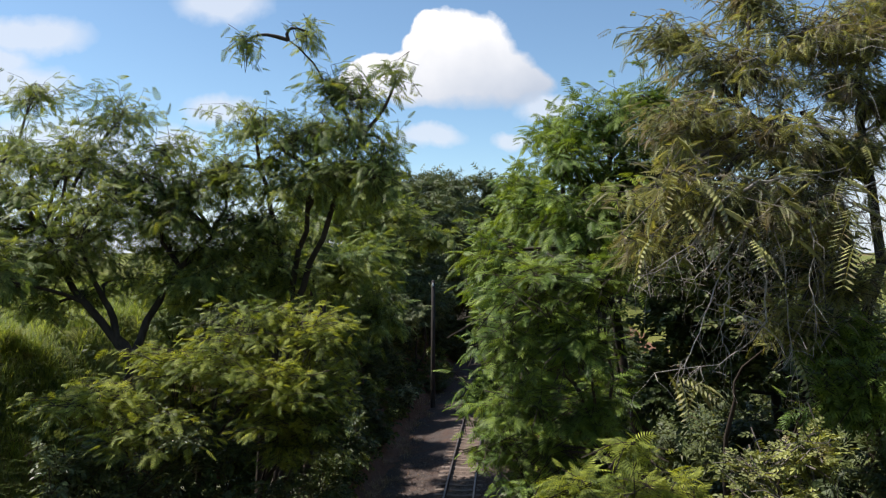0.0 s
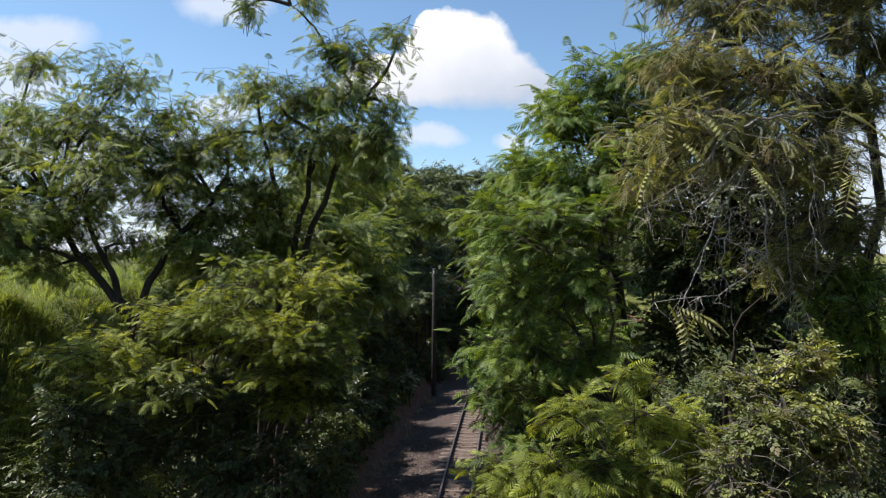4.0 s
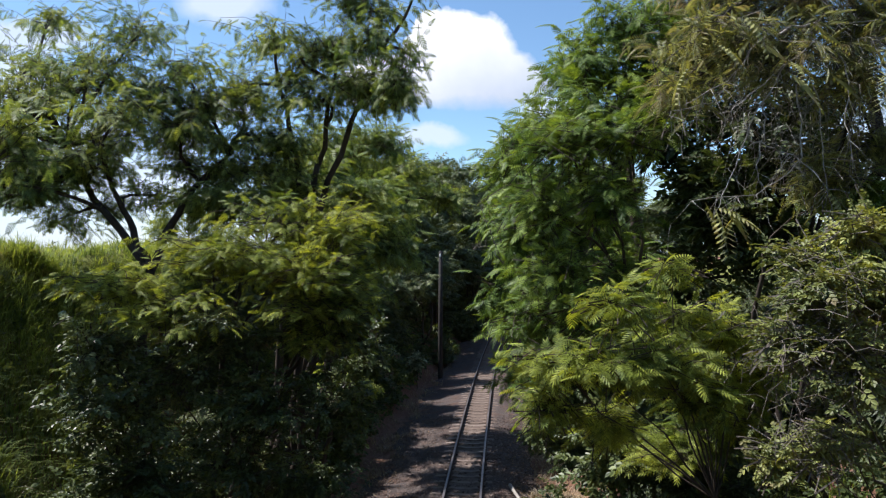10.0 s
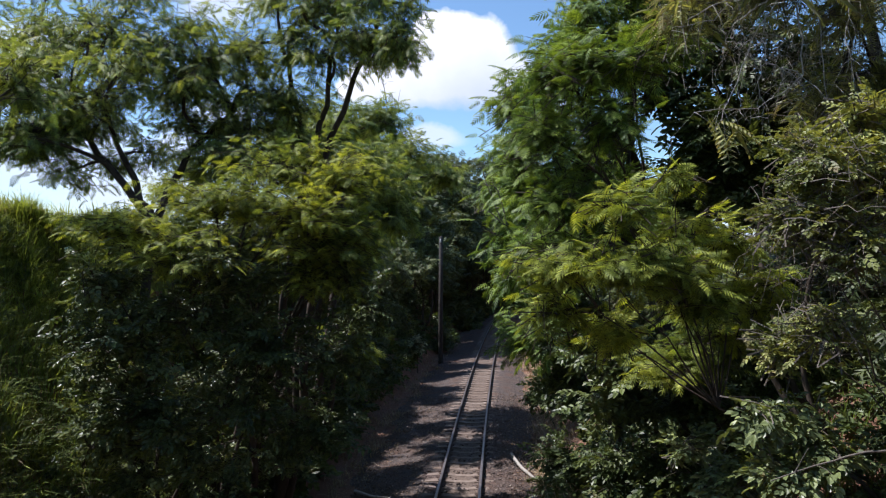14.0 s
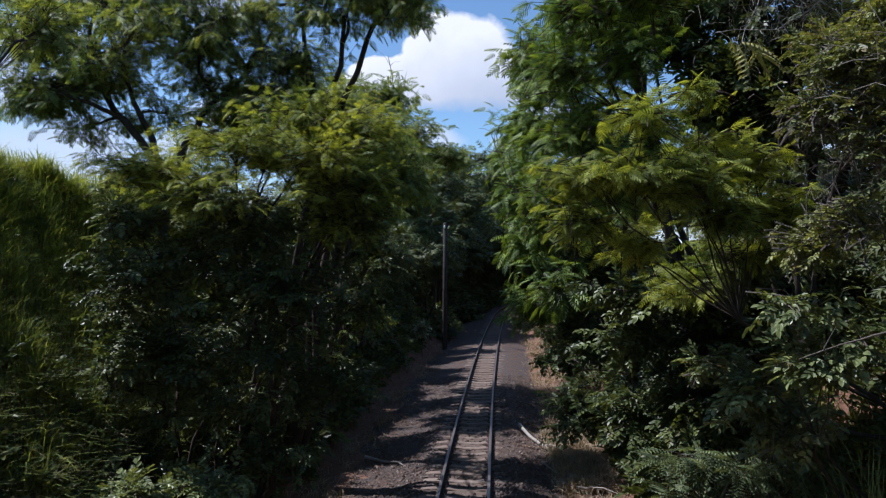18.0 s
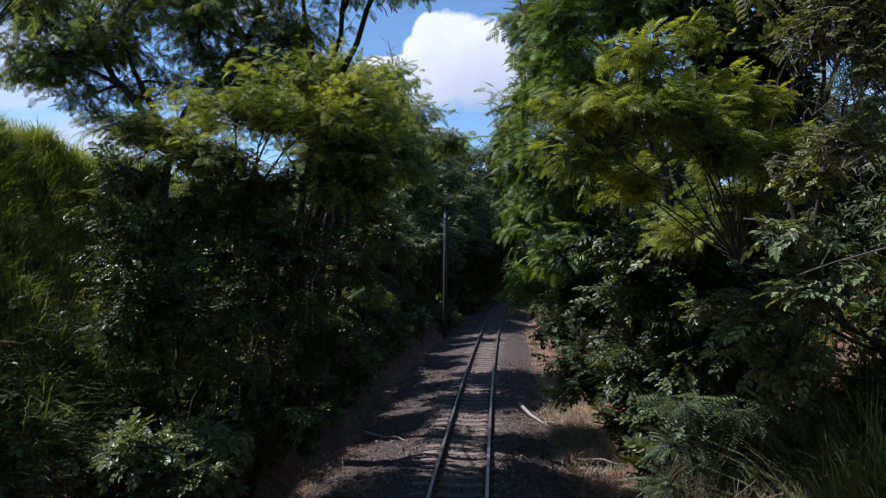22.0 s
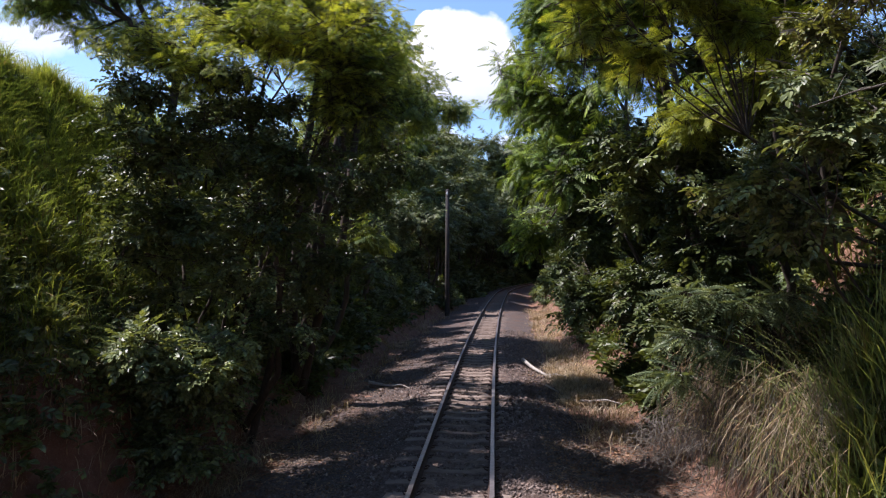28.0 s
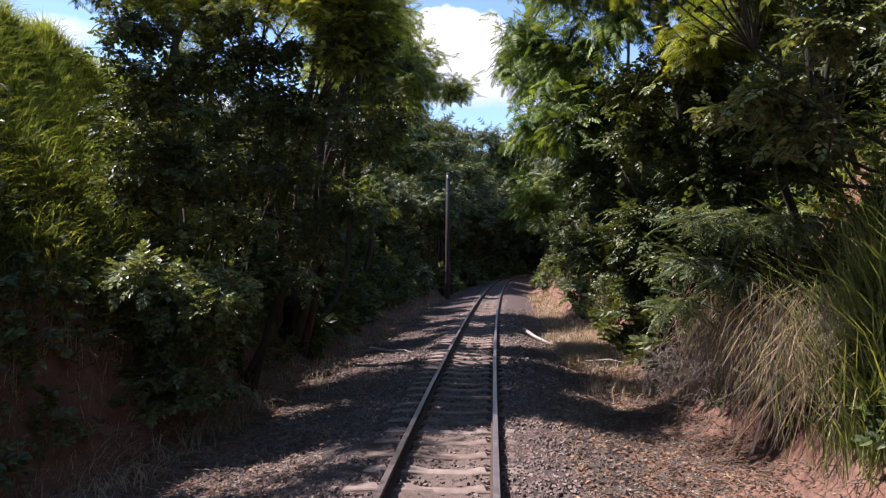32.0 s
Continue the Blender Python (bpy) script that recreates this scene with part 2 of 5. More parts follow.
def dusty(nt):
    """Ballast between the rails, choked with brown dust and grit."""
    n1, n2, n3 = noise_of(nt, 2.2, 4.0), noise_of(nt, 22.0, 6.0, 0.7), noise_of(nt, 70.0, 3.0)
    c = ramp_of(nt, n1, [(0.3, (0.105, 0.078, 0.062)), (0.7, (0.185, 0.140, 0.112))])
    c = mixed(nt, 0.6, c, ramp_of(nt, n2, [(0.32, (0.05, 0.037, 0.031)), (0.68, (0.23, 0.175, 0.145))]))
    finish(nt, c, 0.95, bump_of(nt, n3, 0.9, 0.03), spec=0.15)


def stone(nt):
    isle = nt.nodes.new("ShaderNodeNewGeometry").outputs["Random Per Island"]
    info = nt.nodes.new("ShaderNodeObjectInfo").outputs["Random"]
    add = nt.nodes.new("ShaderNodeMath")
    add.operation = "ADD"
    nt.links.new(isle, add.inputs[0]), nt.links.new(info, add.inputs[1])
    fr = nt.nodes.new("ShaderNodeMath")
    fr.operation = "FRACT"
    nt.links.new(add.outputs[0], fr.inputs[0])
    c = ramp_of(nt, fr.outputs[0], [(0.0, (0.055, 0.041, 0.036)), (0.5, (0.125, 0.092, 0.079)), (0.8, (0.180, 0.122, 0.095)), (1.0, (0.30, 0.255, 0.225))])
    n = noise_of(nt, 30.0, 4.0)
    c = mixed(nt, 0.4, c, ramp_of(nt, n, [(0.3, (0.06, 0.05, 0.045)), (0.7, (0.25, 0.19, 0.16))]))
    finish(nt, c, 0.85, bump_of(nt, n, 0.5, 0.01), spec=0.25)


def concrete(nt):
    rnd = nt.nodes.new("ShaderNodeObjectInfo").outputs["Random"]
    n, f = noise_of(nt, 5.0, 5.0, 0.65), noise_of(nt, 40.0, 4.0)
    c = ramp_of(nt, n, [(0.3, (0.105, 0.076, 0.060)), (0.7, (0.235, 0.180, 0.148))])
    c = mixed(nt, 0.35, c, ramp_of(nt, rnd, [(0.0, (0.13, 0.090, 0.070)), (1.0, (0.29, 0.24, 0.205))]))
    finish(nt, c, 0.9, bump_of(nt, f, 0.5, 0.01), spec=0.2)


def rust(nt):
    n = noise_of(nt, 14.0, 5.0, 0.65)
    c = ramp_of(nt, n, [(0.3, (0.030, 0.020, 0.017)), (0.7, (0.085, 0.046, 0.032))])
    finish(nt, c, 0.85, bump_of(nt, n, 0.4, 0.004), 0.1)


def polished(nt):
    n = noise_of(nt, 8.0, 3.0)
    c = ramp_of(nt, n, [(0.3, (0.12, 0.090, 0.078)), (0.7, (0.27, 0.230, 0.215))])
    r = nt.nodes.new("ShaderNodeMath")
    r.operation = "MULTIPLY_ADD"
    nt.links.new(n, r.inputs[0])
    r.inputs[1].default_value, r.inputs[2].default_value = 0.25, 0.24
    finish(nt, c, r.outputs[0], metal=0.6)


M_SOIL, M_FIELD, M_GRAVEL, M_STONE = (shader(n, f) for n, f in (("soil", soil), ("field_grass", field), ("ballast_gravel", gravel), ("ballast_stone", stone)))
M_SLEEPER, M_RUST, M_STEEL = (shader(n, f) for n, f in (("sleeper_concrete", concrete), ("rail_rust", rust), ("rail_head_steel", polished)))
M_DUST = shader("ballast_dust", dusty)
# pole colour darkened to stand for the shade it is in
M_POLE = bark_material("pole_wood", (0.028, 0.025, 0.023), (0.085, 0.076, 0.070), 14.0)



def porcelain(nt):
    finish(nt, ramp_of(nt, noise_of(nt, 9.0), [(0.3, (0.40, 0.39, 0.36)), (0.7, (0.62, 0.61, 0.58))]), 0.25)


M_PORCELAIN = shader("porcelain", porcelain)

# ---- mesh tools ----
rng = np.random.default_rng(7)


def mesh_of(name, V, faces, mats, smooth=False, slots=None):
    """A mesh from an array of vertices and arrays of faces, each array of one face size."""
    V = np.asarray(V, float).reshape(-1, 3)
    faces = [np.asarray(f, int) for f in faces if len(f)]
    me = bpy.data.meshes.new(name)
    loops = np.concatenate([f.ravel() for f in faces])
    sizes = np.concatenate([np.full(len(f), f.shape[1]) for f in faces])
    me.vertices.add(len(V)), me.loops.add(len(loops)), me.polygons.add(len(sizes))
    me.vertices.foreach_set("co", V.ravel())
    me.loops.foreach_set("vertex_index", loops)
    me.polygons.foreach_set("loop_start", np.concatenate([[0], np.cumsum(sizes)[:-1]]))
    for m in mats if isinstance(mats, (list, tuple)) else [mats]:
        me.materials.append(m)
    if slots is not None:
        me.polygons.foreach_set("material_index", np.asarray(slots, int))
    me.polygons.foreach_set("use_smooth", np.full(len(sizes), smooth))
    me.update(calc_edges=True)
    return me


def part(name, me, parent, label="", kind=""):
    ob = new(name, me)
    ob.parent = parent
    return tagged(ob, label=label, kind=kind)


def unit(a):
    return a / np.maximum(np.linalg.norm(a, axis=-1, keepdims=True), 1e-9)


def tube(points, radii, sides=7):
    """A tapered tube along points."""
    P, n = np.asarray(points, float), len(points)
    T = unit(np.gradient(P, axis=0))
    ref = np.array([0.31, 0.95, 0.1])
    A = unit(np.cross(T, ref))
    B = np.cross(T, A)
    ang = np.arange(sides) * 2 * math.pi / sides
    ring = np.cos(ang)[None, :, None] * A[:, None] + np.sin(ang)[None, :, None] * B[:, None]
    V = (P[:, None] + ring * np.asarray(radii)[:, None, None]).reshape(-1, 3)
    i, j = np.meshgrid(np.arange(n - 1), np.arange(sides), indexing="ij")
    k = (j + 1) % sides
    Q = np.stack([i * sides + j, i * sides + k, (i + 1) * sides + k, (i + 1) * sides + j], -1).reshape(-1, 4)
    return V, Q


def joined(pieces):
    V, Q, at = [], [], 0
    for v, q in pieces:
        V.append(v), Q.append(q + at)
        at += len(v)
    return np.concatenate(V), np.concatenate(Q)


def twigs_of(S, E, r0, r1, sag=0.06):
    """Many thin three-sided twigs from S to E, with a bend."""
    n = len(S)
    L = np.linalg.norm(E - S, axis=1, keepdims=True)
    mid = (S + E) / 2 + rng.normal(0, 0.05, (n, 3)) * L + np.array([0, 0, 1]) * sag * L
    P = np.stack([S, mid, E], 1)
    D = unit(E - S)
    A = unit(np.cross(D, [0.3, 0.9, 0.2]))
    B = np.cross(D, A)
    ang = np.arange(3) * 2 * math.pi / 3
    ring = np.cos(ang)[None, :, None] * A[:, None] + np.sin(ang)[None, :, None] * B[:, None]
    R = np.stack([np.full(n, r0), np.full(n, (r0 + r1) / 2), np.full(n, r1)], 1)
    V = (P[:, :, None] + ring[:, None] * R[:, :, None, None]).reshape(-1, 3)
    base = np.arange(n)[:, None, None, None] * 9
    i, j = np.meshgrid(np.arange(2), np.arange(3), indexing="ij")
    k = (j + 1) % 3
    Q = np.stack([i * 3 + j, i * 3 + k, (i + 1) * 3 + k, (i + 1) * 3 + j], -1)
    return V, (base + Q[None]).reshape(-1, 4), P


def frond_feather(pairs=6, half=0.056, span=0.40, sweep_=0.42, sag=0.42, fold=1.0):
    """A twice-feathered leaf of length 1 along x: pairs of drooping pinnae, each a narrow blade, on an arching stalk."""
    V, Q = [], []

    def blade(a, way, reach, w):
        side = unit(np.cross(way, [0, 0, 1.0]))
        k = len(V)
        for f, g in ((0.0, 0.45), (0.5, 1.0), (1.0, 0.32)):
            m = np.array(a) + way * reach * f - np.array([0, 0, 0.16 * reach * f * (1 + f)])
            V.extend([m - side * w * g, m + side * w * g])
        Q.extend([(k, k + 1, k + 3, k + 2), (k + 2, k + 3, k + 5, k + 4)])
    drop = lambda x: -sag * x * x
    for i in range(pairs):
        x = 0.20 + 0.80 * i / (pairs - 1)
        reach = span * (1 - 0.5 * abs(x - 0.5))
        fan = sweep_ + 0.75 * x * x
        for s in (-1, 1):
            blade((x, 0, drop(x)), np.array([math.sin(fan), s * math.cos(fan), -fold * (0.10 + 0.26 * x)]), reach, half)
    k = len(V)
    V.extend([np.array(v) for v in ((0, -0.012, 0), (0.55, -0.01, drop(0.55)), (1, 0, drop(1)), (0.55, 0.01, drop(0.55)))])
    Q.append((k, k + 1, k + 2, k + 3))
    return np.array(V, float), np.array(Q)


def frond_simple():
    """A coarse feathered leaf for trees far off."""
    V, Q = [], []
    for s in (-1, 1):
        for x, r in ((0.3, 0.42), (0.65, 0.45), (1.0, 0.36)):
            k = len(V)
            V += [(x - 0.28, 0, -0.1 * x), (x - 0.02, s * r * 0.45, -0.2 * x), (x + 0.12, s * r, -0.28 * x - 0.12), (x + 0.02, s * 0.03, -0.2 * x)]
            Q.append((k, k + 1, k + 2, k + 3))
    return np.array(V, float), np.array(Q)


def frond_broad():
    """A sprig of length 1 along x with pointed oval leaves, each folded along its rib."""
    V, Q = [], []
    for i, (x, a, up) in enumerate(((0.15, 1.0, 0.1), (0.3, -0.95, 0.15), (0.5, 0.8, 0.05), (0.65, -0.75, 0.2), (0.82, 0.45, 0.1), (0.95, -0.2, 0.0))):
        d = np.array([math.cos(a), math.sin(a), up - 0.15])
        s = np.array([-math.sin(a), math.cos(a), 0.0])
        L, w = 0.42, 0.12
        o = np.array([x, 0, -0.12 * x * x])
        k = len(V)
        tip = o + d * L - np.array([0, 0, 0.07])
        V += [o, tip] + [o + d * L * f + s * g * w + np.array([0, 0, 0.035 - 0.03 * f]) for g in (1, -1) for f in (0.30, 0.68)]
        Q += [(k, k + 1, k + 3, k + 2), (k, k + 4, k + 5, k + 1)]
    return np.array(V), np.array(Q)


def frond_pinnate(pairs=9):
    """A long drooping leaf of length 1 along x with two rows of oblong leaflets."""
    V, Q = [], []
    drop = lambda x: -0.5 * x * x
    for i in range(pairs):
        x = 0.16 + 0.84 * i / (pairs - 1)
        L = 0.30 * (1 - 0.5 * abs(x - 0.5))
        for s in (-1, 1):
            d = np.array([0.38, s * 0.86, -0.35]) * L
            w = np.array([0.036, 0, 0.0])
            o = np.array([x, 0, drop(x)])
            k = len(V)
            V += [o, o + d * 0.5 - w, o + d, o + d * 0.5 + w]
            Q.append((k, k + 1, k + 2, k + 3))
    k = len(V)
    V += [(0, -0.008, 0), (1, 0, drop(1)), (0.5, 0.0, drop(0.5)), (0, 0.008, 0)]
    Q.append((k, k + 1, k + 2, k + 3))
    return np.array(V, float), np.array(Q)


PINNATE = frond_pinnate()
FEATHER, FINE, SIMPLE, BROAD = frond_feather(6, 0.052, 0.40, 0.42, 0.42), frond_feather(7, 0.040, 0.42, 0.32, 0.36, 0.6), frond_simple(), frond_broad()


def scattered(shape, pos, along, size, tilt=0.5):
    """Copies of one leaf shape joined: at pos, pointing along, of that size, faces up with some tilt."""
    V, Q = shape
    n = len(pos)
    X = unit(along)
    up = np.array([0, 0, 1.0]) + rng.normal(0, tilt, (n, 3))
    Y = unit(np.cross(up, X))
    Z = np.cross(X, Y)
    out = pos[:, None] + size[:, None, None] * (V[None, :, :1] * X[:, None] + V[None, :, 1:2] * Y[:, None] + V[None, :, 2:] * Z[:, None])
    return out.reshape(-1, 3), (Q[None] + (np.arange(n) * len(V))[:, None, None]).reshape(-1, 4)


def lobe_shoots(lobe, density, length, low=-0.55, rise=1.0):
    """Shoot starts and tips over an uneven ellipsoid (centre, radii)."""
    c, r = np.array(lobe[:3]), np.array(lobe[3:6])
    n = int(density * 4 * math.pi * (r[0] * r[1] * r[2]) ** (2 / 3)) + 6
    d = unit(rng.normal(0, 1, (int(n * 2.6), 3)))
    d = d[d[:, 2] > low]
    # shoots gather in sprays with gaps between them
    turn = rng.uniform(0, 6, 6)
    q = d * r * 5.2
    knot = np.sin(q[:, 0] + turn[0]) + np.sin(q[:, 1] * 0.8 + turn[1]) + 1.2 * np.sin(q[:, 2] * 1.7 + turn[2]) + np.sin(0.6 * (q[:, 0] + q[:, 1] - q[:, 2]) + turn[3])
    d = d[np.argsort(-(knot + rng.normal(0, 0.7, len(d))))][:n]
    ph = rng.uniform(0, 6, 6)
    lump = (np.sin(3.1 * d[:, 0] + 2.3 * d[:, 2] + ph[0]) + np.sin(4.7 * d[:, 1] - 3.0 * d[:, 2] + ph[1]) + np.sin(6.5 * d[:, 0] - 5.0 * d[:, 1] + ph[2])) / 3
    reach = (0.94 + 0.30 * lump + rng.normal(0, 0.07, len(d))) * rng.uniform(0.12, 1.0, len(d)) ** 0.45
    tip = c + d * r * reach[:, None]
    way = unit(unit(d * r) + rng.normal(0, 0.28, d.shape) + np.array([0, 0, 0.12]))
    way = unit(way * np.array([1, 1, rise]))
    L = length * rng.uniform(0.7, 1.3, (len(d), 1))
    return tip - way * L, tip


def sprays(S, E, per, size, shape, droop=0.35):
    """Leaves set alternately along shoots from S to E."""
    n = len(S)
    f = np.tile(np.linspace(0.12, 1.0, per), n) + rng.normal(0, 0.03, n * per)
    s, e = np.repeat(S, per, 0), np.repeat(E, per, 0)
    pos = s + (e - s) * f[:, None]
    pos[:, 2] += 0.1 * np.linalg.norm(e - s, axis=1) * f * (1 - f) * 2
    D = unit(e - s)
    side = unit(np.cross(D, [0, 0, 1.0]) + 1e-4)
    sign = np.where(np.arange(n * per) % 2, 1.0, -1.0)[:, None]
    out = D * (0.45 + 0.9 * np.clip(f, 0, 1)[:, None] ** 3) + side * sign * 0.9 + rng.normal(0, 0.5, D.shape)
    out[:, 2] -= droop * rng.uniform(0.3, 1.2, n * per)
    return scattered(shape, pos, out, size * rng.uniform(0.65, 1.2, n * per), 0.4)


def bent(a, b, bow, n=6, wob=0.04):
    a, b = np.array(a, float), np.array(b, float)
    t = np.linspace(0, 1, n)[:, None]
    P = a + (b - a) * t + np.array(bow) * (4 * t * (1 - t))
    P[1:-1] += rng.normal(0, wob * np.linalg.norm(b - a) / 3, (n - 2, 3))
    return P


def tree_thing(name, label, category, base, fork, r0, lobes, leaf=FEATHER, leaf_mat=None, size=0.24, per=8, density=6.0,
               length=0.75, stems=1, group="", droop=0.5, low=-0.75, twig_mat=None, mains=(), whips=(), fronds=0, rise=1.0, swell=1.0):
    """A tree or bush: trunk or stems, main limbs, a branch to each lobe of the crown, twigs, and a crown of leaves."""
    root = tagged(new(name), label, category, group)
    if base[:2] != (0, 0):
        base = (base[0], base[1], float(ground_z(base[0], base[1])))
    root.location = base
    o = np.array(base, float)
    top = np.array(fork, float) - o
    P = bent((0, 0, -0.3), top, (rng.normal(0, 0.15), rng.normal(0, 0.15), 0), 7)
    holds = [P[-1], P[-2]]
    for s in range(stems):
        PP = P if s == 0 else bent((rng.normal(0, 0.25), rng.normal(0, 0.25), -0.3), top + rng.normal(0, 0.45, 3), (rng.normal(0, 0.3), rng.normal(0, 0.3), 0), 7)
        V, Q = tube(PP, np.linspace(r0, r0 * 0.6, 7), 9)
        part("trunk" if stems == 1 else "stem", mesh_of("trunk", V, [Q], M_BARK, True), root)
        holds.append(PP[-1])
    for e in mains:
        L = bent(P[-1], np.array(e) - o, (rng.normal(0, 0.12), rng.normal(0, 0.12), 0.05), 8)
        V, Q = tube(L, np.linspace(r0 * 0.66, r0 * 0.34, 8), 8)
        part("limb", mesh_of("limb", V, [Q], M_BARK, True), root)
        holds += [L[3], L[5], L[7]]
    if mains:
        holds = holds[2 + stems:]
    for a, e, r in whips:
        L = bent(np.array(a) - o, np.array(e) - o, (0.12, 0, 0.1), 8, 0.02)
        V, Q = tube(L, np.linspace(r, r * 0.5, 8), 6)
        part("shoot", mesh_of("shoot", V, [Q], M_BARK, True), root)
        holds.append(L[-1])
    holds = np.array(holds)
    crown, twig, tips = [], [], []
    for lb in lobes:
        c = np.array(lb[:3]) - o
        gap = np.linalg.norm(holds - c, axis=1) + 0.8 * np.maximum(holds[:, 2] - c[2] + 0.3, 0)
        L = bent(holds[np.argmin(gap)], c, (rng.normal(0, 0.15), rng.normal(0, 0.15), 0.12), 6)
        lr = min(r0 * 0.38, 0.05)
        V, Q = tube(L, np.linspace(lr, lr * 0.35, 6), 6)
        part("branch", mesh_of("branch", V, [Q], M_BARK, True), root)
        S, E = lobe_shoots((*c, *(swell * r for r in lb[3:6])), density, length, low, rise)
        pick = rng.random(len(S)) < 0.3
        a = L[rng.integers(3, 6, pick.sum())]
        v, q, _ = twigs_of(a, S[pick], min(lr * 0.22, 0.008), 0.005, 0.14)
        twig.append((v, q))
        v, q, _ = twigs_of(S, E, 0.007, 0.003)
        twig.append((v, q))
        crown.append(sprays(S, E, per, size, leaf, droop))
        tips.append(np.stack([E, unit(E - S)], 1))
    V, Q = joined(twig)
    part("twig_mass", mesh_of("twig_mass", V, [Q], twig_mat or M_BARK), root, kind="stuff")
    V, Q = joined(crown)
    part("crown", mesh_of("crown", V, [Q], leaf_mat), root, kind="stuff")
    if fronds:
        tips = np.concatenate(tips)
        tips = tips[np.argsort(tips[:, 0, 1])][:fronds * 3]
        one = mesh_of("frond", leaf[0] * size * 1.1, [leaf[1]], leaf_mat)
        for at, way in tips[rng.permutation(len(tips))[:fronds]]:
            turn = Vector((*way[:2], way[2] * rise - 0.2)).to_track_quat("X", "Z").to_matrix().to_4x4()
            part("frond", one, root).matrix_basis = Matrix.Translation(at) @ turn @ pose(0, 0, 0, rng.uniform(-30, 30))
    return root


# ---- ground ----
def track_x(y):
    """The middle of the track, which bends to the right."""
    y = np.asarray(y, float)
    near = np.clip(y, -60, 62)
    x = -1.102 + 0.06546 * near + 0.000423 * near ** 2 + 0.0000007 * near ** 3
    far = np.maximum(y - 62, 0)
    back = np.maximum(-60 - y, 0)
    return x + 0.126 * far + 0.0042 * np.minimum(far, 80) ** 2 + 0.67 * np.maximum(far - 80, 0) - 0.02 * back


def fall(y):
    return -0.01207 * np.clip(y, -30, 110)


def ground_z(x, y):
    x, y = np.asarray(x, float), np.asarray(y, float)
    d = x - track_x(y)
    rf = np.interp(y, [0, 7, 10, 14, 20, 34, 60], [3.4, 3.1, 3.2, 3.5, 3.4, 3.0, 2.8])
    lf = np.interp(y, [0, 9, 12, 16, 30, 60], [3.9, 3.7, 3.7, 3.7, 3.5, 3.2])
    right = np.interp(d - rf, [0, 0.45, 0.8, 1.25, 2.4, 5.0, 60, 400], [0, 0.18, 0.5, 1.7, 3.6, 6.0, 6.6, 3.0])
    run = (-d - lf) / (9.0 - lf)
    cut = np.interp(run, [0, 0.04, 0.10, 0.18, 0.5, 1, 9, 60], [0, 0.35, 1.35, 2.2, 4.2, 7.2, 7.5, 2.0])
    slope = np.interp(run, [0, 0.05, 0.19, 0.5, 1, 9, 60], [0, 0.25, 1.1, 3.3, 7.2, 7.5, 2.0])
    steep = np.clip((13.5 - y) / 4.0, 0, 1)
    left = cut * steep + slope * (1 - steep)
    h = np.where(d > 0, right, left)
    n = 0.10 * np.sin(1.3 * x + 0.7 * y) + 0.08 * np.sin(2.9 * y - 1.7 * x + 1) + 0.05 * np.sin(5.1 * x + 4.3 * y)
    k = np.clip(h / 1.0, 0, 1) + 0.35
    return fall(y) - 0.42 + h + n * k * np.where(np.abs(d) < 1.9, 0.15, 1.0)


def axis_of(lo, fine_lo, fine_hi, hi, step, grow=1.28):
    a = list(np.arange(fine_lo, fine_hi + step / 2, step))
    s = step
    while a[-1] < hi:
        s *= grow
        a.append(a[-1] + s)
    s, b = step, [a[0]]
    while b[-1] > lo:
        s *= grow
        b.append(b[-1] - s)
    return np.array(b[:0:-1] + a)


gx, gy = axis_of(-3500, -14, 18, 3500, 0.3), axis_of(-400, -6, 60, 4500, 0.4)
GX, GY = np.meshgrid(gx, gy, indexing="ij")
SHIFT = np.where(np.abs(GX) < 60, track_x(np.clip(GY, -60, 140)) - 0.0, 0) * np.clip(1 - np.abs(GX) / 60, 0, 1)
WX = GX + SHIFT
GZ = ground_z(WX, GY)
nx, ny = len(gx), len(gy)
i, j = np.meshgrid(np.arange(nx - 1), np.arange(ny - 1), indexing="ij")
Q = np.stack([i * ny + j, (i + 1) * ny + j, (i + 1) * ny + j + 1, i * ny + j + 1], -1).reshape(-1, 4)
off = (WX - track_x(GY))[:-1, :-1].ravel()
slots = np.where((off > 7.5) | (off < -8.0), 1, 0)
ground = new("ground", mesh_of("ground", np.stack([WX, GY, GZ], -1), [Q], [M_SOIL, M_FIELD], True, slots))
tagged(ground, "reddish soil railway cutting with leaf litter below grassy fields", "ground", kind="structure")

# ---- track ----
def sweep(profile, y0, y1, step, offset, z0):
    """A profile (sideways, up) swept along the track."""
    y = np.arange(y0, y1, step)
    cx = track_x(y)
    t = np.stack([np.gradient(cx, y), np.ones_like(y)], -1)
    t = unit(t)
    side = np.stack([t[:, 1], -t[:, 0]], -1)
    pr = np.array(profile)
    X = cx[:, None] + side[:, :1] * (pr[None, :, 0] + offset)
    Y = y[:, None] + side[:, 1:] * (pr[None, :, 0] + offset)
    Z = fall(y)[:, None] + z0 + np.broadcast_to(pr[None, :, 1], X.shape)
    return np.stack([X, Y, Z], -1)


def strip_faces(n, m, closed):
    i, j = np.meshgrid(np.arange(n - 1), np.arange(m if closed else m - 1), indexing="ij")
    k = (j + 1) % m
    return np.stack([i * m + j, (i + 1) * m + j, (i + 1) * m + k, i * m + k], -1).reshape(-1, 4)


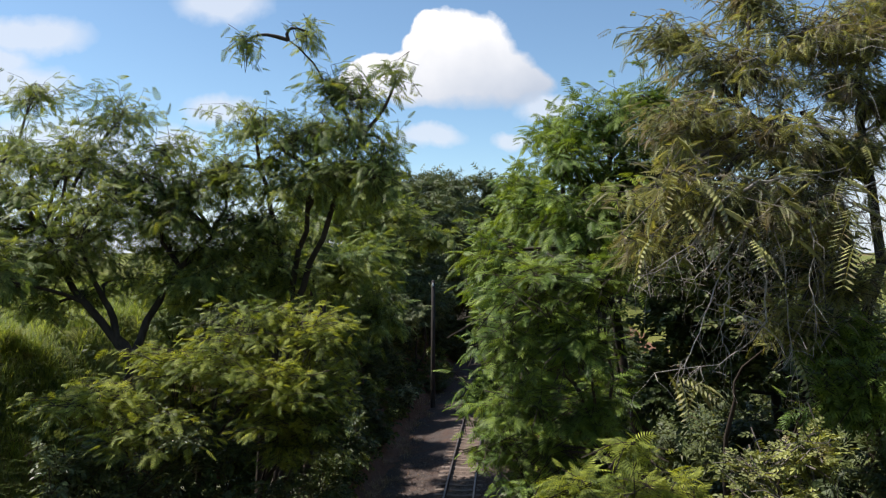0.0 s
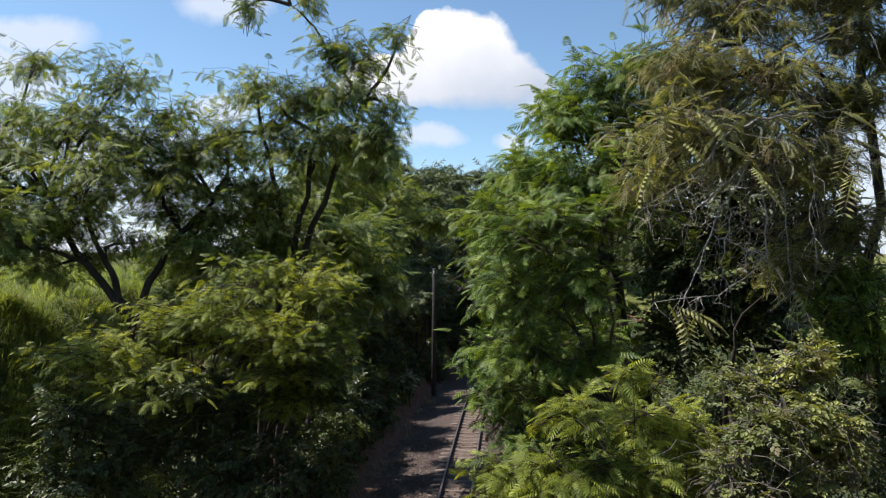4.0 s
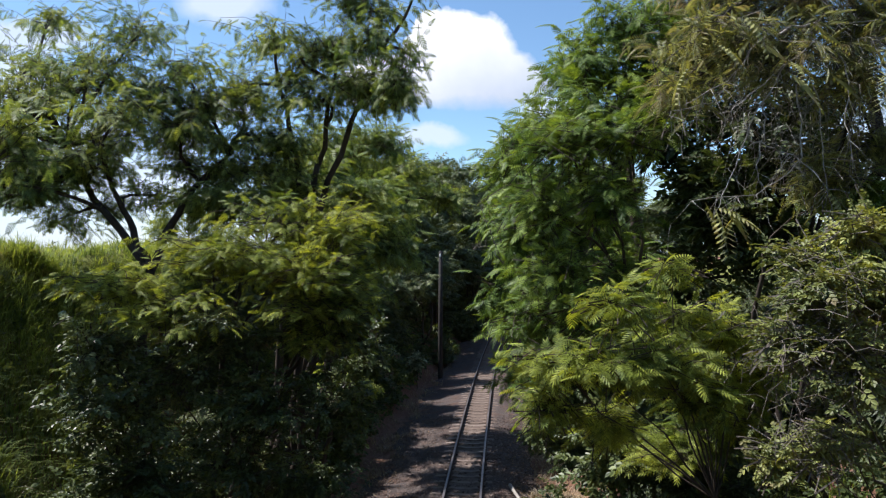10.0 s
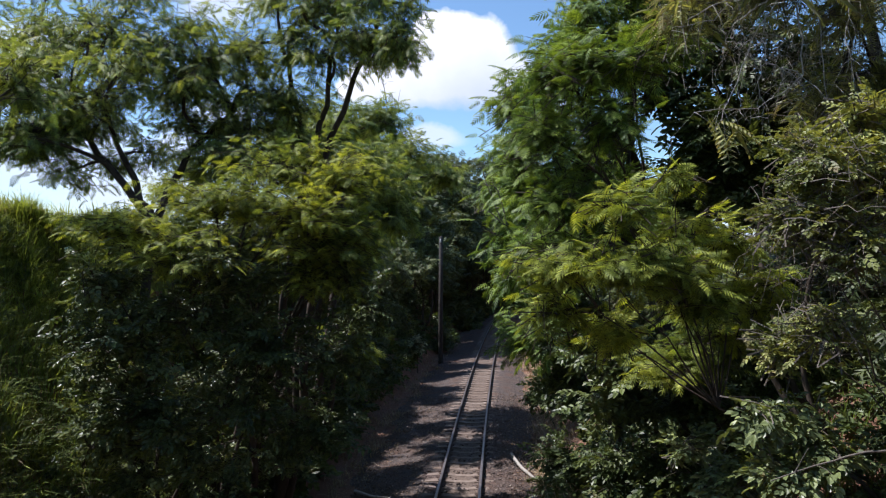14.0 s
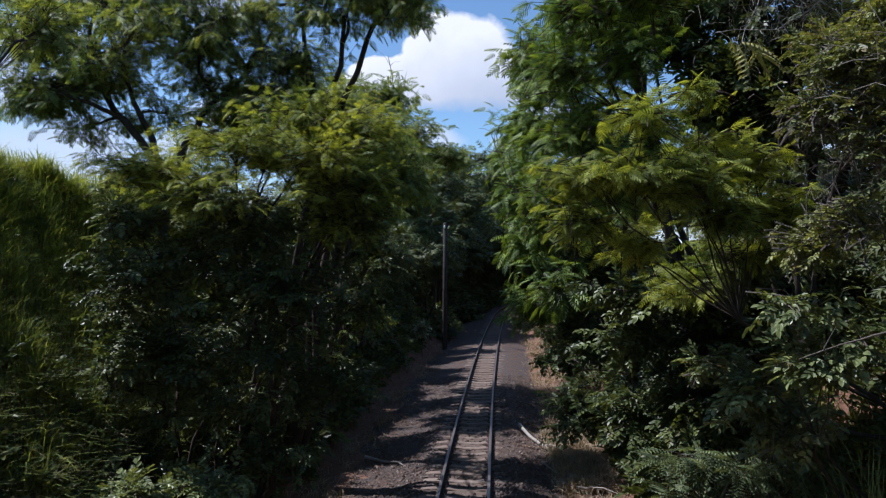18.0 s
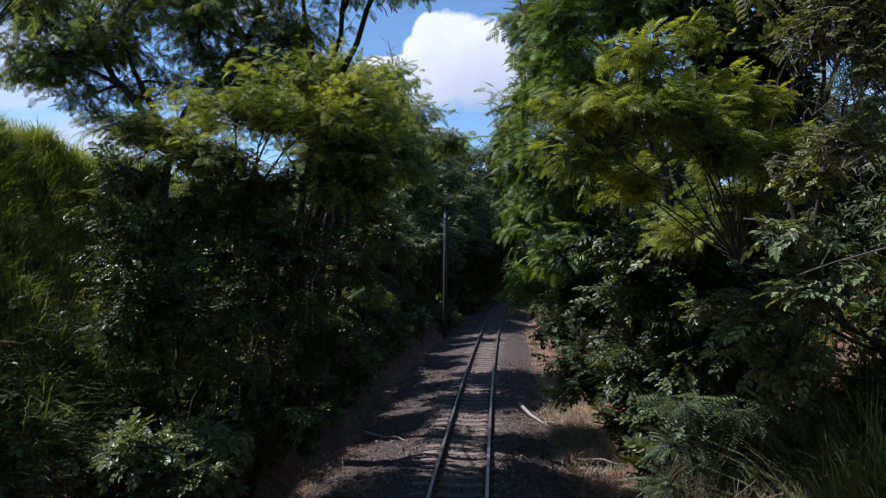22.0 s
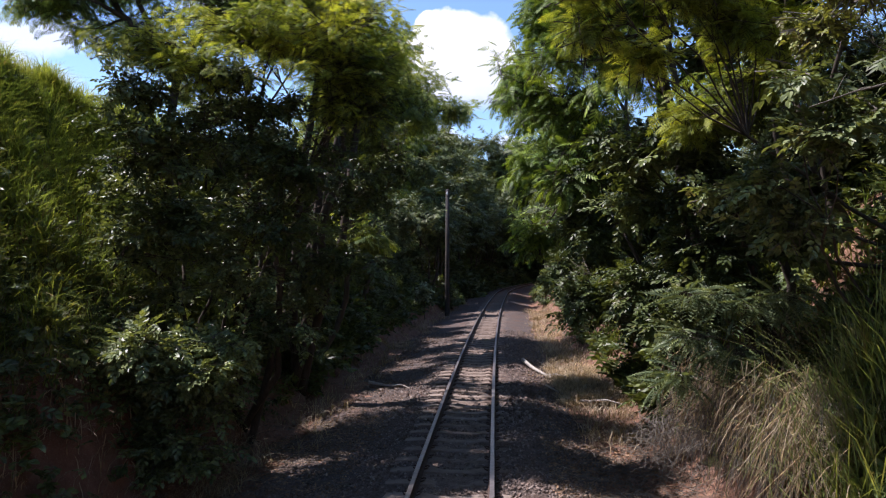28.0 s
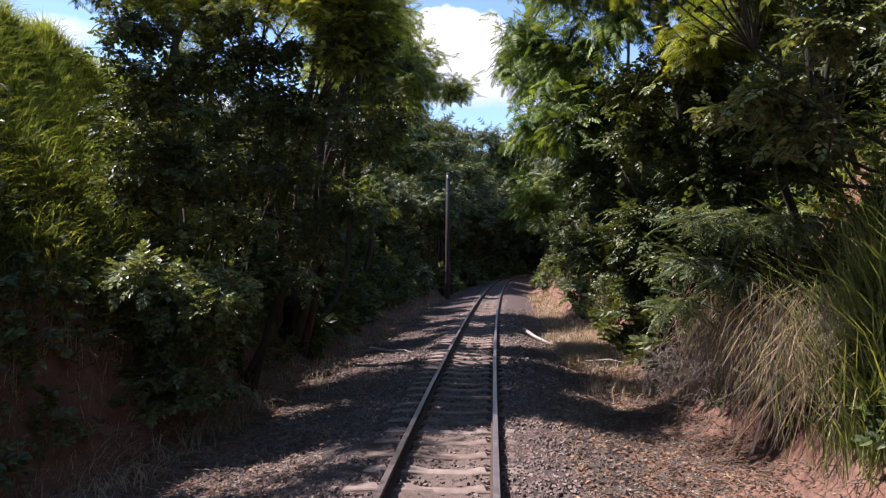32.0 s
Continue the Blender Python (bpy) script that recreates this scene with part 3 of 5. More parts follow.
track = tagged(new("railway_track"), "single metre-gauge railway track on concrete sleepers bending away", "railway track", kind="structure")
RAIL = [(-0.030, 0.0), (-0.034, -0.008), (-0.033, -0.030), (-0.009, -0.042), (-0.008, -0.118), (-0.058, -0.134), (-0.060, -0.145),
        (0.060, -0.145), (0.058, -0.134), (0.008, -0.118), (0.009, -0.042), (0.033, -0.030), (0.034, -0.008), (0.030, 0.0)]
for side in (-0.533, 0.533):
    W = sweep(RAIL, -12, 150, 0.5, side, 0.0)
    Q = strip_faces(len(W), len(RAIL), True)
    head = np.tile(np.isin(np.arange(len(RAIL)), [13, 12, 0]), len(W) - 1)
    part("rail", mesh_of("rail", W, [Q], [M_RUST, M_STEEL], False, head.astype(int)), track, "rusty steel rail with a worn bright head")


def sleeper_mesh():
    """A concrete sleeper, low in the middle and high under the rails, with sloping sides."""
    xs = [-1.0, -0.97, -0.72, -0.36, -0.2, 0.2, 0.36, 0.72, 0.97, 1.0]
    zt = [-0.185, -0.172, -0.150, -0.150, -0.180, -0.180, -0.150, -0.150, -0.172, -0.185]
    V = []
    for x, z in zip(xs, zt):
        w = 0.085 if abs(x) < 0.3 else 0.10
        V += [(x, -w - 0.03, -0.34), (x, -w, z - 0.012), (x, -w + 0.012, z), (x, w - 0.012, z), (x, w, z - 0.012), (x, w + 0.03, -0.34)]
    Q = strip_faces(len(xs), 6, False)
    n = len(V)
    return mesh_of("sleeper", V, [Q, np.array([[5, 4, 3, 2, 1, 0], [n - 6, n - 5, n - 4, n - 3, n - 2, n - 1]])], M_SLEEPER)


def clip_mesh():
    V, Q = tube([(-0.03, -0.06, 0), (0.03, -0.055, 0.02), (0.045, 0.0, 0.03), (0.03, 0.055, 0.02), (-0.03, 0.06, 0)], [0.011] * 5, 5)
    return mesh_of("rail_clip", V, [Q], M_RUST)


SLEEPER, CLIP = sleeper_mesh(), clip_mesh()
PITCH = 0.555
for k in range(190):
    y = 1.0 + k * PITCH
    slope = float(track_x(y + 0.1) - track_x(y - 0.1)) / 0.2
    s = part("sleeper", SLEEPER, track)
    s.matrix_basis = pose(float(track_x(y)), y, float(fall(y)) + rng.normal(0, 0.006), rng.normal(0, 0.6), 0, -math.degrees(math.atan(slope)) + rng.normal(0, 0.5))
    if 4 < y < 24:
        for x, turn in ((-0.61, 180), (-0.455, 0), (0.455, 180), (0.61, 0)):
            part("rail_clip", CLIP, s).matrix_basis = pose(x, 0, -0.138, 0, 0, turn)
for k in range(-23, 0):
    y = 1.0 + k * PITCH
    part("sleeper", SLEEPER, track).matrix_basis = pose(float(track_x(y)), y, float(fall(y)), 0, 0, -math.degrees(math.atan(0.0655 + 0.000846 * y)))

BED = [(-3.3, -0.47), (-2.7, -0.37), (-2.1, -0.34), (-1.5, -0.27), (-1.1, -0.185), (-0.62, -0.178), (-0.45, -0.186), (0, -0.200), (0.45, -0.186), (0.62, -0.170), (1.1, -0.155), (1.6, -0.24), (2.5, -0.46)]
W = sweep(BED, -14, 150, 0.35, 0.0, 0.0)
W[..., 2] += rng.normal(0, 0.012, W.shape[:2])
inside = np.tile(np.isin(np.arange(len(BED) - 1), [5, 6, 7, 8]), len(W) - 1)
bed = new("ballast_bed", mesh_of("ballast_bed", W, [strip_faces(len(W), len(BED), False)], [M_GRAVEL, M_DUST], True, inside.astype(int)))
tagged(bed, "grey-brown crushed stone ballast bed under the track", "ballast", kind="structure")

# ---- trees and bushes by the line, nearest first ----
tree_thing("feathery_tree", "spreading mimosa tree with dark limbs forking low on the bank", "tree", (-6.1, 13.6, 3.0), (-6.0, 13.3, 6.4), 0.13,
           [(-6.73, 14.40, 11.48, 1.16, 0.99, 0.82), (-7.66, 14.00, 10.69, 1.46, 1.13, 0.79), (-5.86, 14.50, 10.77, 0.82, 0.75, 0.69), (-7.99, 13.20, 9.62, 1.12, 0.94, 0.75), (-6.39, 12.80, 9.37, 1.27, 0.97, 0.67), 
            (-5.33, 13.50, 9.30, 1.15, 0.96, 0.77), (-4.77, 14.20, 8.62, 0.94, 0.77, 0.60), (-9.23, 14.60, 10.78, 1.10, 1.04, 0.97), (-6.06, 13.60, 10.11, 1.16, 0.90, 0.64), (-7.09, 12.60, 8.61, 0.83, 0.60, 0.36), 
            (-8.61, 13.20, 9.71, 1.00, 0.94, 0.87), (-7.83, 13.40, 8.29, 1.14, 0.86, 0.57), (-4.75, 14.80, 10.16, 1.12, 0.98, 0.84), (-6.60, 14.20, 9.99, 1.34, 1.07, 0.81)] +
           [(-5.80, 14.60, 8.74, 0.97, 0.79, 0.62), (-6.83, 13.00, 9.00, 0.98, 0.74, 0.49), (-9.35, 15.60, 12.19, 1.11, 0.89, 0.66), (-8.75, 13.60, 8.21, 0.90, 0.71, 0.51), (-3.95, 14.60, 9.11, 0.83, 0.72, 0.62), (-5.06, 14.00, 9.92, 0.93, 0.86, 0.79), (-4.29, 14.20, 9.22, 0.81, 0.81, 0.81), (-8.35, 13.00, 8.90, 1.11, 0.89, 0.68), (-7.37, 13.00, 8.35, 1.11, 0.77, 0.43), (-8.10, 12.60, 7.99, 0.83, 0.60, 0.36), (-8.56, 13.00, 8.10, 1.23, 0.92, 0.61), (-7.83, 13.50, 7.47, 1.15, 0.77, 0.38)] +
           [(-6.51, 14.50, 7.98, 1.23, 0.96, 0.69), 
            (-5.64, 14.20, 9.63, 1.21, 1.01, 0.81), (-7.59, 13.80, 10.34, 1.30, 1.04, 0.78), (-8.91, 13.20, 9.16, 1.12, 0.94, 0.75), (-7.50, 14.00, 8.83, 1.32, 1.06, 0.79), (-5.06, 14.60, 8.50, 1.24, 1.04, 0.83), (-5.85, 14.40, 9.31, 1.23, 1.02, 0.82), (-8.33, 13.00, 8.15, 1.11, 0.86, 0.61), (-3.80, 14.60, 8.50, 0.97, 0.83, 0.69), (-8.50, 13.20, 7.92, 0.75, 0.55, 0.35), (-7.03, 13.60, 7.69, 0.71, 0.51, 0.32)],
           leaf_mat=M_FEATHER, density=2.9, per=5, size=0.22, fronds=50, swell=1.15, droop=0.6, mains=[(-6.76, 13.30, 8.00), (-4.81, 14.60, 8.93), (-7.72, 13.40, 8.86)])
tree_thing("feathery_tree", "tall slender mimosa tree with drooping outer branches", "tree", (-4.2, 15.6, 1.6), (-3.2, 14.8, 7.2), 0.12,
           [(-3.81, 14.20, 11.26, 1.21, 0.97, 0.74), (-2.46, 14.00, 11.04, 1.32, 1.09, 0.86), (-1.49, 13.80, 11.77, 0.85, 0.72, 0.59), (-0.76, 13.40, 12.18, 0.48, 0.39, 0.30), (-2.77, 13.80, 9.90, 1.44, 1.11, 0.78), 
            (-1.46, 13.60, 10.00, 0.96, 0.87, 0.77), (-3.51, 14.40, 9.11, 1.09, 0.92, 0.75), (-0.90, 13.00, 10.59, 0.44, 0.53, 0.61), 
            (-4.54, 14.60, 10.35, 0.97, 0.83, 0.69)] +
           [(-1.15, 14.60, 10.30, 0.66, 0.69, 0.60), (-2.10, 14.00, 12.05, 0.79, 0.66, 0.53), (-2.77, 13.60, 10.84, 0.77, 0.68, 0.58), (-1.72, 13.40, 11.00, 0.89, 0.79, 0.70), (-1.06, 12.80, 9.95, 0.54, 0.61, 0.67), (-2.06, 13.40, 10.20, 1.01, 0.86, 0.60), (-3.32, 14.00, 10.48, 0.66, 0.63, 0.60), (-3.94, 14.00, 12.94, 0.56, 0.45, 0.34), (-2.64, 14.00, 13.17, 0.37, 0.38, 0.40)],
           leaf_mat=M_FEATHER, density=3.2, per=5, size=0.23, swell=1.12, droop=0.7, stems=5, mains=[(-2.46, 14.00, 10.28), (-1.49, 13.80, 10.95), (-3.72, 14.30, 10.31)], whips=[((-2.10, 14.00, 11.58), (-3.05, 14.00, 12.99), 0.03)])
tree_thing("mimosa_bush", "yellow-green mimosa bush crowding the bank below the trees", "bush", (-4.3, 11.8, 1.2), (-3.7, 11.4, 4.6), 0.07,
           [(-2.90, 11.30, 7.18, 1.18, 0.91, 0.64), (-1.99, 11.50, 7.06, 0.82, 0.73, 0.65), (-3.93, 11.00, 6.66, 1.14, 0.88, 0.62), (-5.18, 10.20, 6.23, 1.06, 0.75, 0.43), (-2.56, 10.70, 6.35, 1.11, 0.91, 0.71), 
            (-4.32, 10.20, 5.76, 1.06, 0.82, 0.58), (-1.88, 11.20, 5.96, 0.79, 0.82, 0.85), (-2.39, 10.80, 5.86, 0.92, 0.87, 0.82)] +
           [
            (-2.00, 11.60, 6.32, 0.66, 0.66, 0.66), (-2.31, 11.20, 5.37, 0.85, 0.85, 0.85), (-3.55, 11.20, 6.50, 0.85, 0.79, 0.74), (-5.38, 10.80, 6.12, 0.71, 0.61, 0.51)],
           leaf=FINE, leaf_mat=M_SUNLITMIMOSA, density=8.0, stems=5, fronds=60, size=0.17, per=6, droop=0.2, low=-0.3, rise=0.6, swell=1.1)
tree_thing("mimosa_bush", "bright green mimosa bush leaning over the rails", "bush", (4.3, 9.6, 2.8), (2.7, 9.1, 5.4), 0.07,
           [(1.37, 8.40, 8.10, 0.75, 0.60, 0.44), (2.15, 8.40, 8.20, 0.71, 0.58, 0.44), (1.05, 8.80, 7.41, 0.50, 0.52, 0.54), (1.79, 8.40, 7.39, 0.75, 0.64, 0.52), (1.30, 9.00, 6.54, 0.64, 0.60, 0.55),
            (2.13, 9.00, 6.39, 0.60, 0.60, 0.60), (0.99, 9.40, 5.82, 0.40, 0.44, 0.49), (1.71, 9.20, 5.80, 0.52, 0.48, 0.43)],
           leaf=FINE, leaf_mat=M_BRIGHT, density=12.0, stems=3, fronds=60, size=0.18, per=6, droop=0.35, low=-0.5, rise=0.7, swell=1.1)
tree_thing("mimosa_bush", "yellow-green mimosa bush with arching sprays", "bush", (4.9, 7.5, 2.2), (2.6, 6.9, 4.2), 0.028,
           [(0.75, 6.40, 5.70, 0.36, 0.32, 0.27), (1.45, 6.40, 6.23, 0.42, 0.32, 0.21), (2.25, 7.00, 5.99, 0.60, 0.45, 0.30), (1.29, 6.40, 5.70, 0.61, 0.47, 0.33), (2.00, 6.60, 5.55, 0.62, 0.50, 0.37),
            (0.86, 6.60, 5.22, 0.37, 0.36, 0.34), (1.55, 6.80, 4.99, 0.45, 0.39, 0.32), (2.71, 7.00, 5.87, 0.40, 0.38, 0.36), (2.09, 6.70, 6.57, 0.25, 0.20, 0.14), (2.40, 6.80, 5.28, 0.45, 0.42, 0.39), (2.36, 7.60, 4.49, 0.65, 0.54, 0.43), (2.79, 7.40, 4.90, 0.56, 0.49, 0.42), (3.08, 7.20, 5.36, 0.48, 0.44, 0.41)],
           leaf=FINE, leaf_mat=M_SUNLITMIMOSA, density=16.0, stems=3, fronds=60, size=0.165, length=0.5, per=6, droop=0.25, low=-0.4, rise=0.6, swell=1.08)
tree_thing("feathery_tree", "dense green mimosa tree arching over the cutting", "tree", (4.8, 13.2, 3.6), (3.6, 12.8, 6.6), 0.14,
           [(3.34, 12.60, 10.85, 1.07, 0.89, 0.71), (2.38, 12.00, 10.18, 0.68, 0.68, 0.68), (3.81, 12.40, 9.76, 1.29, 1.14, 1.00), (1.99, 12.50, 9.19, 0.71, 0.71, 0.71), (2.68, 11.50, 9.00, 1.09, 0.90, 0.71),
            (4.33, 13.40, 11.56, 1.01, 0.89, 0.76), (4.97, 13.60, 10.69, 1.29, 1.22, 1.16), (0.95, 11.60, 8.48, 0.44, 0.49, 0.55), (1.54, 11.60, 7.99, 0.88, 0.82, 0.77), (1.17, 11.80, 7.13, 0.67, 0.67, 0.67),
            (2.08, 11.40, 7.19, 0.97, 0.92, 0.86), (1.00, 12.20, 6.03, 0.52, 0.55, 0.58), (1.46, 11.80, 5.66, 0.67, 0.67, 0.67), (1.63, 11.60, 4.35, 0.66, 0.71, 0.77), (2.27, 11.00, 6.07, 0.94, 0.88, 0.83)],
           leaf_mat=M_BRIGHT, density=5.0, size=0.25, per=5, fronds=50, swell=1.25, stems=2, mains=[(3.39, 12.80, 10.34), (2.41, 12.20, 9.23)])
tree_thing("pod_tree", "tall olive-brown tree hung with dry seed pods", "tree", (6.14, 9.20, 7.10), (6.07, 9.20, 9.51), 0.10,
           [(3.48, 9.60, 11.60, 0.68, 0.59, 0.50), (4.11, 9.00, 11.03, 1.02, 0.83, 0.64), (5.17, 9.00, 11.41, 1.02, 0.85, 0.68), (3.36, 8.60, 10.19, 0.89, 0.71, 0.53), (4.35, 8.40, 10.01, 0.91, 0.75, 0.60),
            (5.63, 9.00, 10.80, 0.68, 0.60, 0.51), (2.93, 8.00, 9.26, 0.76, 0.61, 0.45), (3.81, 8.00, 9.13, 0.83, 0.64, 0.45), (4.91, 8.40, 8.95, 0.71, 0.64, 0.56), (2.60, 7.80, 8.65, 0.44, 0.39, 0.33),
            (5.32, 8.60, 8.16, 0.65, 0.55, 0.45), (4.56, 8.40, 7.67, 0.64, 0.56, 0.48), (4.52, 9.40, 12.09, 0.80, 0.67, 0.53), (5.90, 9.20, 11.45, 0.80, 0.70, 0.60), (6.35, 9.20, 10.60, 0.55, 0.55, 0.50), (6.40, 9.40, 11.90, 0.80, 0.70, 0.60), (5.80, 9.10, 9.90, 0.70, 0.60, 0.55), (5.30, 8.90, 9.75, 0.70, 0.60, 0.50)],
           leaf=PINNATE, leaf_mat=M_OLIVE, density=11.0, per=6, fronds=60, size=0.20, droop=0.7, swell=1.15, twig_mat=M_TWIG, mains=[(5.02, 9.00, 10.42), (4.11, 9.00, 10.57), (5.98, 9.20, 11.08)], whips=[((5.91, 9.40, 7.80), (5.49, 9.30, 9.61), 0.10)])
# dark crown added as backing for the black, shaded hollow under the pod tree
tree_thing("feathery_tree", "dark dense tree added to fill the shaded hollow behind the dead branches", "tree", (6.3, 12.0, 4.6), (6.0, 11.6, 6.6), 0.12,
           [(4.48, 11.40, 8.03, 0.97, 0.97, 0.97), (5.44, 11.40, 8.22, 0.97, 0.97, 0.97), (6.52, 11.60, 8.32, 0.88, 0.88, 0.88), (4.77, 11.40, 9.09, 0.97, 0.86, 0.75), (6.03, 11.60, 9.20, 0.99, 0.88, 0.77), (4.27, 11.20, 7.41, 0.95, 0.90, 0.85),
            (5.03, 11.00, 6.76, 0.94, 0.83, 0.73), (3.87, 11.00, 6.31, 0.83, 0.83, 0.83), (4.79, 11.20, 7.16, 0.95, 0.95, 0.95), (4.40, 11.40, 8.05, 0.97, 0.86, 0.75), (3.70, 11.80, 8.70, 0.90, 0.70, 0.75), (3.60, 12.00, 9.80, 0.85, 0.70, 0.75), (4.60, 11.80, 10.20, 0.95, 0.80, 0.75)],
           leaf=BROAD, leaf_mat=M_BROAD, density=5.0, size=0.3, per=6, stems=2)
tree_thing("mimosa_bush", "sunlit green bush behind the bare branches", "bush", (5.2, 9.6, 4.4), (5.0, 9.2, 6.0), 0.05,
           [(5.39, 8.60, 7.43, 0.73, 0.61, 0.49), (4.95, 8.20, 6.75, 0.60, 0.55, 0.45), (5.17, 7.80, 6.88, 0.59, 0.59, 0.59), (5.07, 8.60, 7.49, 0.73, 0.57, 0.41)],
           leaf_mat=M_BRIGHT, density=7.5, stems=3, per=5, size=0.22)
tree_thing("broadleaf_bush", "grey-green broadleaf bush tangled with dry twigs", "bush", (5.3, 6.0, 3.0), (4.1, 5.6, 4.6), 0.022,
           [(2.75, 5.20, 6.46, 0.44, 0.41, 0.37), (3.13, 5.40, 6.93, 0.31, 0.29, 0.28), (2.49, 5.20, 6.07, 0.34, 0.37, 0.39), (2.80, 5.00, 5.89, 0.38, 0.40, 0.43), (2.79, 5.60, 6.70, 0.32, 0.28, 0.24), (3.18, 5.20, 6.37, 0.30, 0.37, 0.44), (2.85, 5.40, 5.21, 0.36, 0.33, 0.31), (2.74, 5.80, 5.00, 0.38, 0.33, 0.27)],
           leaf=BROAD, leaf_mat=M_VINE, density=32.0, size=0.105, per=7, stems=3, twig_mat=M_TWIG, length=0.45)
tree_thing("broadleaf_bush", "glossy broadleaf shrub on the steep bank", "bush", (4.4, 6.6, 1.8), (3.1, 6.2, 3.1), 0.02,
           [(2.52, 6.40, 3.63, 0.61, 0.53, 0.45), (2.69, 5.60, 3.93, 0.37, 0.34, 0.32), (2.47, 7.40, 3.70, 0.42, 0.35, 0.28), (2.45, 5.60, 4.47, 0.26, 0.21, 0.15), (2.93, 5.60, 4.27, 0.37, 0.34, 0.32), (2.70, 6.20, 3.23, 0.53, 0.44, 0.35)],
           leaf=BROAD, leaf_mat=M_SUNLITBROAD, density=7.5, size=0.19, per=6, stems=3, twig_mat=M_TWIG, length=0.42)
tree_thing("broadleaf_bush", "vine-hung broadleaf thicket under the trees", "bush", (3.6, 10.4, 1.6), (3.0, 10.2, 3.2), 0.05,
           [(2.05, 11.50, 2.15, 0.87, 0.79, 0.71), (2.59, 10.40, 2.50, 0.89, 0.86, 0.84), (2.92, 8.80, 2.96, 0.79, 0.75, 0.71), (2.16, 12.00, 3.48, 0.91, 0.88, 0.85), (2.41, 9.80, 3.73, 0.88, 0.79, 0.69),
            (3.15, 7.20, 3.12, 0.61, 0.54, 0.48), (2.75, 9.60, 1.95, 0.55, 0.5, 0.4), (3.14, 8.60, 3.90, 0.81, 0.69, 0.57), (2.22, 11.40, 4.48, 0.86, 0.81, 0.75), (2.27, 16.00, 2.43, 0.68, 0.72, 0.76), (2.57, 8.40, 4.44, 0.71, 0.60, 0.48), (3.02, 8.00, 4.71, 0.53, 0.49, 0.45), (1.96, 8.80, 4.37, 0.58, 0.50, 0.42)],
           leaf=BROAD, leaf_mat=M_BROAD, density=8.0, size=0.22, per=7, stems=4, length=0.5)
tree_thing("fern_leaved_shrub", "drooping fern-leaved shrub above the dry grass", "bush", (4.3, 8.5, 0.9), (3.3, 7.8, 1.6), 0.03,
           [(2.46, 7.92, 2.42, 0.45, 0.33, 0.21), (2.94, 7.80, 2.36, 0.52, 0.37, 0.22), (3.36, 7.69, 2.49, 0.44, 0.33, 0.22), (2.39, 7.92, 1.95, 0.38, 0.26, 0.16), (2.88, 7.80, 1.76, 0.45, 0.33, 0.22), (2.26, 7.92, 1.48, 0.33, 0.27, 0.23)],
           leaf=PINNATE, leaf_mat=M_FERN, density=7.0, fronds=40, size=0.30, per=4, stems=2, length=0.3)
tree_thing("broadleaf_bush", "dense broadleaf shrub in sunlit grey-green at the foot of the bank", "bush", (-5.0, 9.4, 0.6), (-4.8, 9.2, 1.2), 0.04,
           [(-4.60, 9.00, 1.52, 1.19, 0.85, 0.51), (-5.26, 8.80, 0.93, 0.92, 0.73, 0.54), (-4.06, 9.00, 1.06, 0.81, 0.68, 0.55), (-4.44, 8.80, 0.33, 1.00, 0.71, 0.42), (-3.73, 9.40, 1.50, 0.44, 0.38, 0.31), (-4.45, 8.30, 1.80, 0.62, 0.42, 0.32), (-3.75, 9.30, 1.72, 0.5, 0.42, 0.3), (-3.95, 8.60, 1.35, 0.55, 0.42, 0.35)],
           leaf=BROAD, leaf_mat=M_SUNLITBROAD, fronds=60, density=17.0, size=0.2, per=6, stems=4, twig_mat=M_TWIG, length=0.42)
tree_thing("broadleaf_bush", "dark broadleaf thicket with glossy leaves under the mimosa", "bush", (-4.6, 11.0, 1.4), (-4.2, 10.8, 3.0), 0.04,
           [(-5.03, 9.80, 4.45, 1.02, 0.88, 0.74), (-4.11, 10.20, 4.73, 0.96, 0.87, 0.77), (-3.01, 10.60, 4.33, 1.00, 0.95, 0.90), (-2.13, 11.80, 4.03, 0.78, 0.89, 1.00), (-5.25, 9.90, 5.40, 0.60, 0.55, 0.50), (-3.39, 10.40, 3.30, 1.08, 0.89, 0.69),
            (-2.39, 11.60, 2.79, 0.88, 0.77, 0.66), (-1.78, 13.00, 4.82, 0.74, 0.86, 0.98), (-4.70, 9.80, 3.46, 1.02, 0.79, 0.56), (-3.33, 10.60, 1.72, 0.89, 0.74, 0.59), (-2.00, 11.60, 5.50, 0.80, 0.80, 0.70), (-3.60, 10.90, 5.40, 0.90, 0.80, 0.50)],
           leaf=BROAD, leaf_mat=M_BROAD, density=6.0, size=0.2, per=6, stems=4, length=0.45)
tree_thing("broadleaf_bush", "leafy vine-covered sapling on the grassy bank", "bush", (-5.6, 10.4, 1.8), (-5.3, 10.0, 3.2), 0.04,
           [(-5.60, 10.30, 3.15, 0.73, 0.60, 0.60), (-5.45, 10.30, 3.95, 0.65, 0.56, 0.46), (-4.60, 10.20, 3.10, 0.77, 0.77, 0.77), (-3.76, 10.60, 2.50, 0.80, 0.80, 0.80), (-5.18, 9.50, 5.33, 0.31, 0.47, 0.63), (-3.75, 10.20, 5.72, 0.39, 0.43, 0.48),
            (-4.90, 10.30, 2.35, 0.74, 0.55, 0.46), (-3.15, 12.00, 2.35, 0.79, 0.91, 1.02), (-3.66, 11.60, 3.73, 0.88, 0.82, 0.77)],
           leaf=BROAD, leaf_mat=M_SUNLITBROAD, density=5.0, size=0.2, per=6, stems=3, length=0.45)
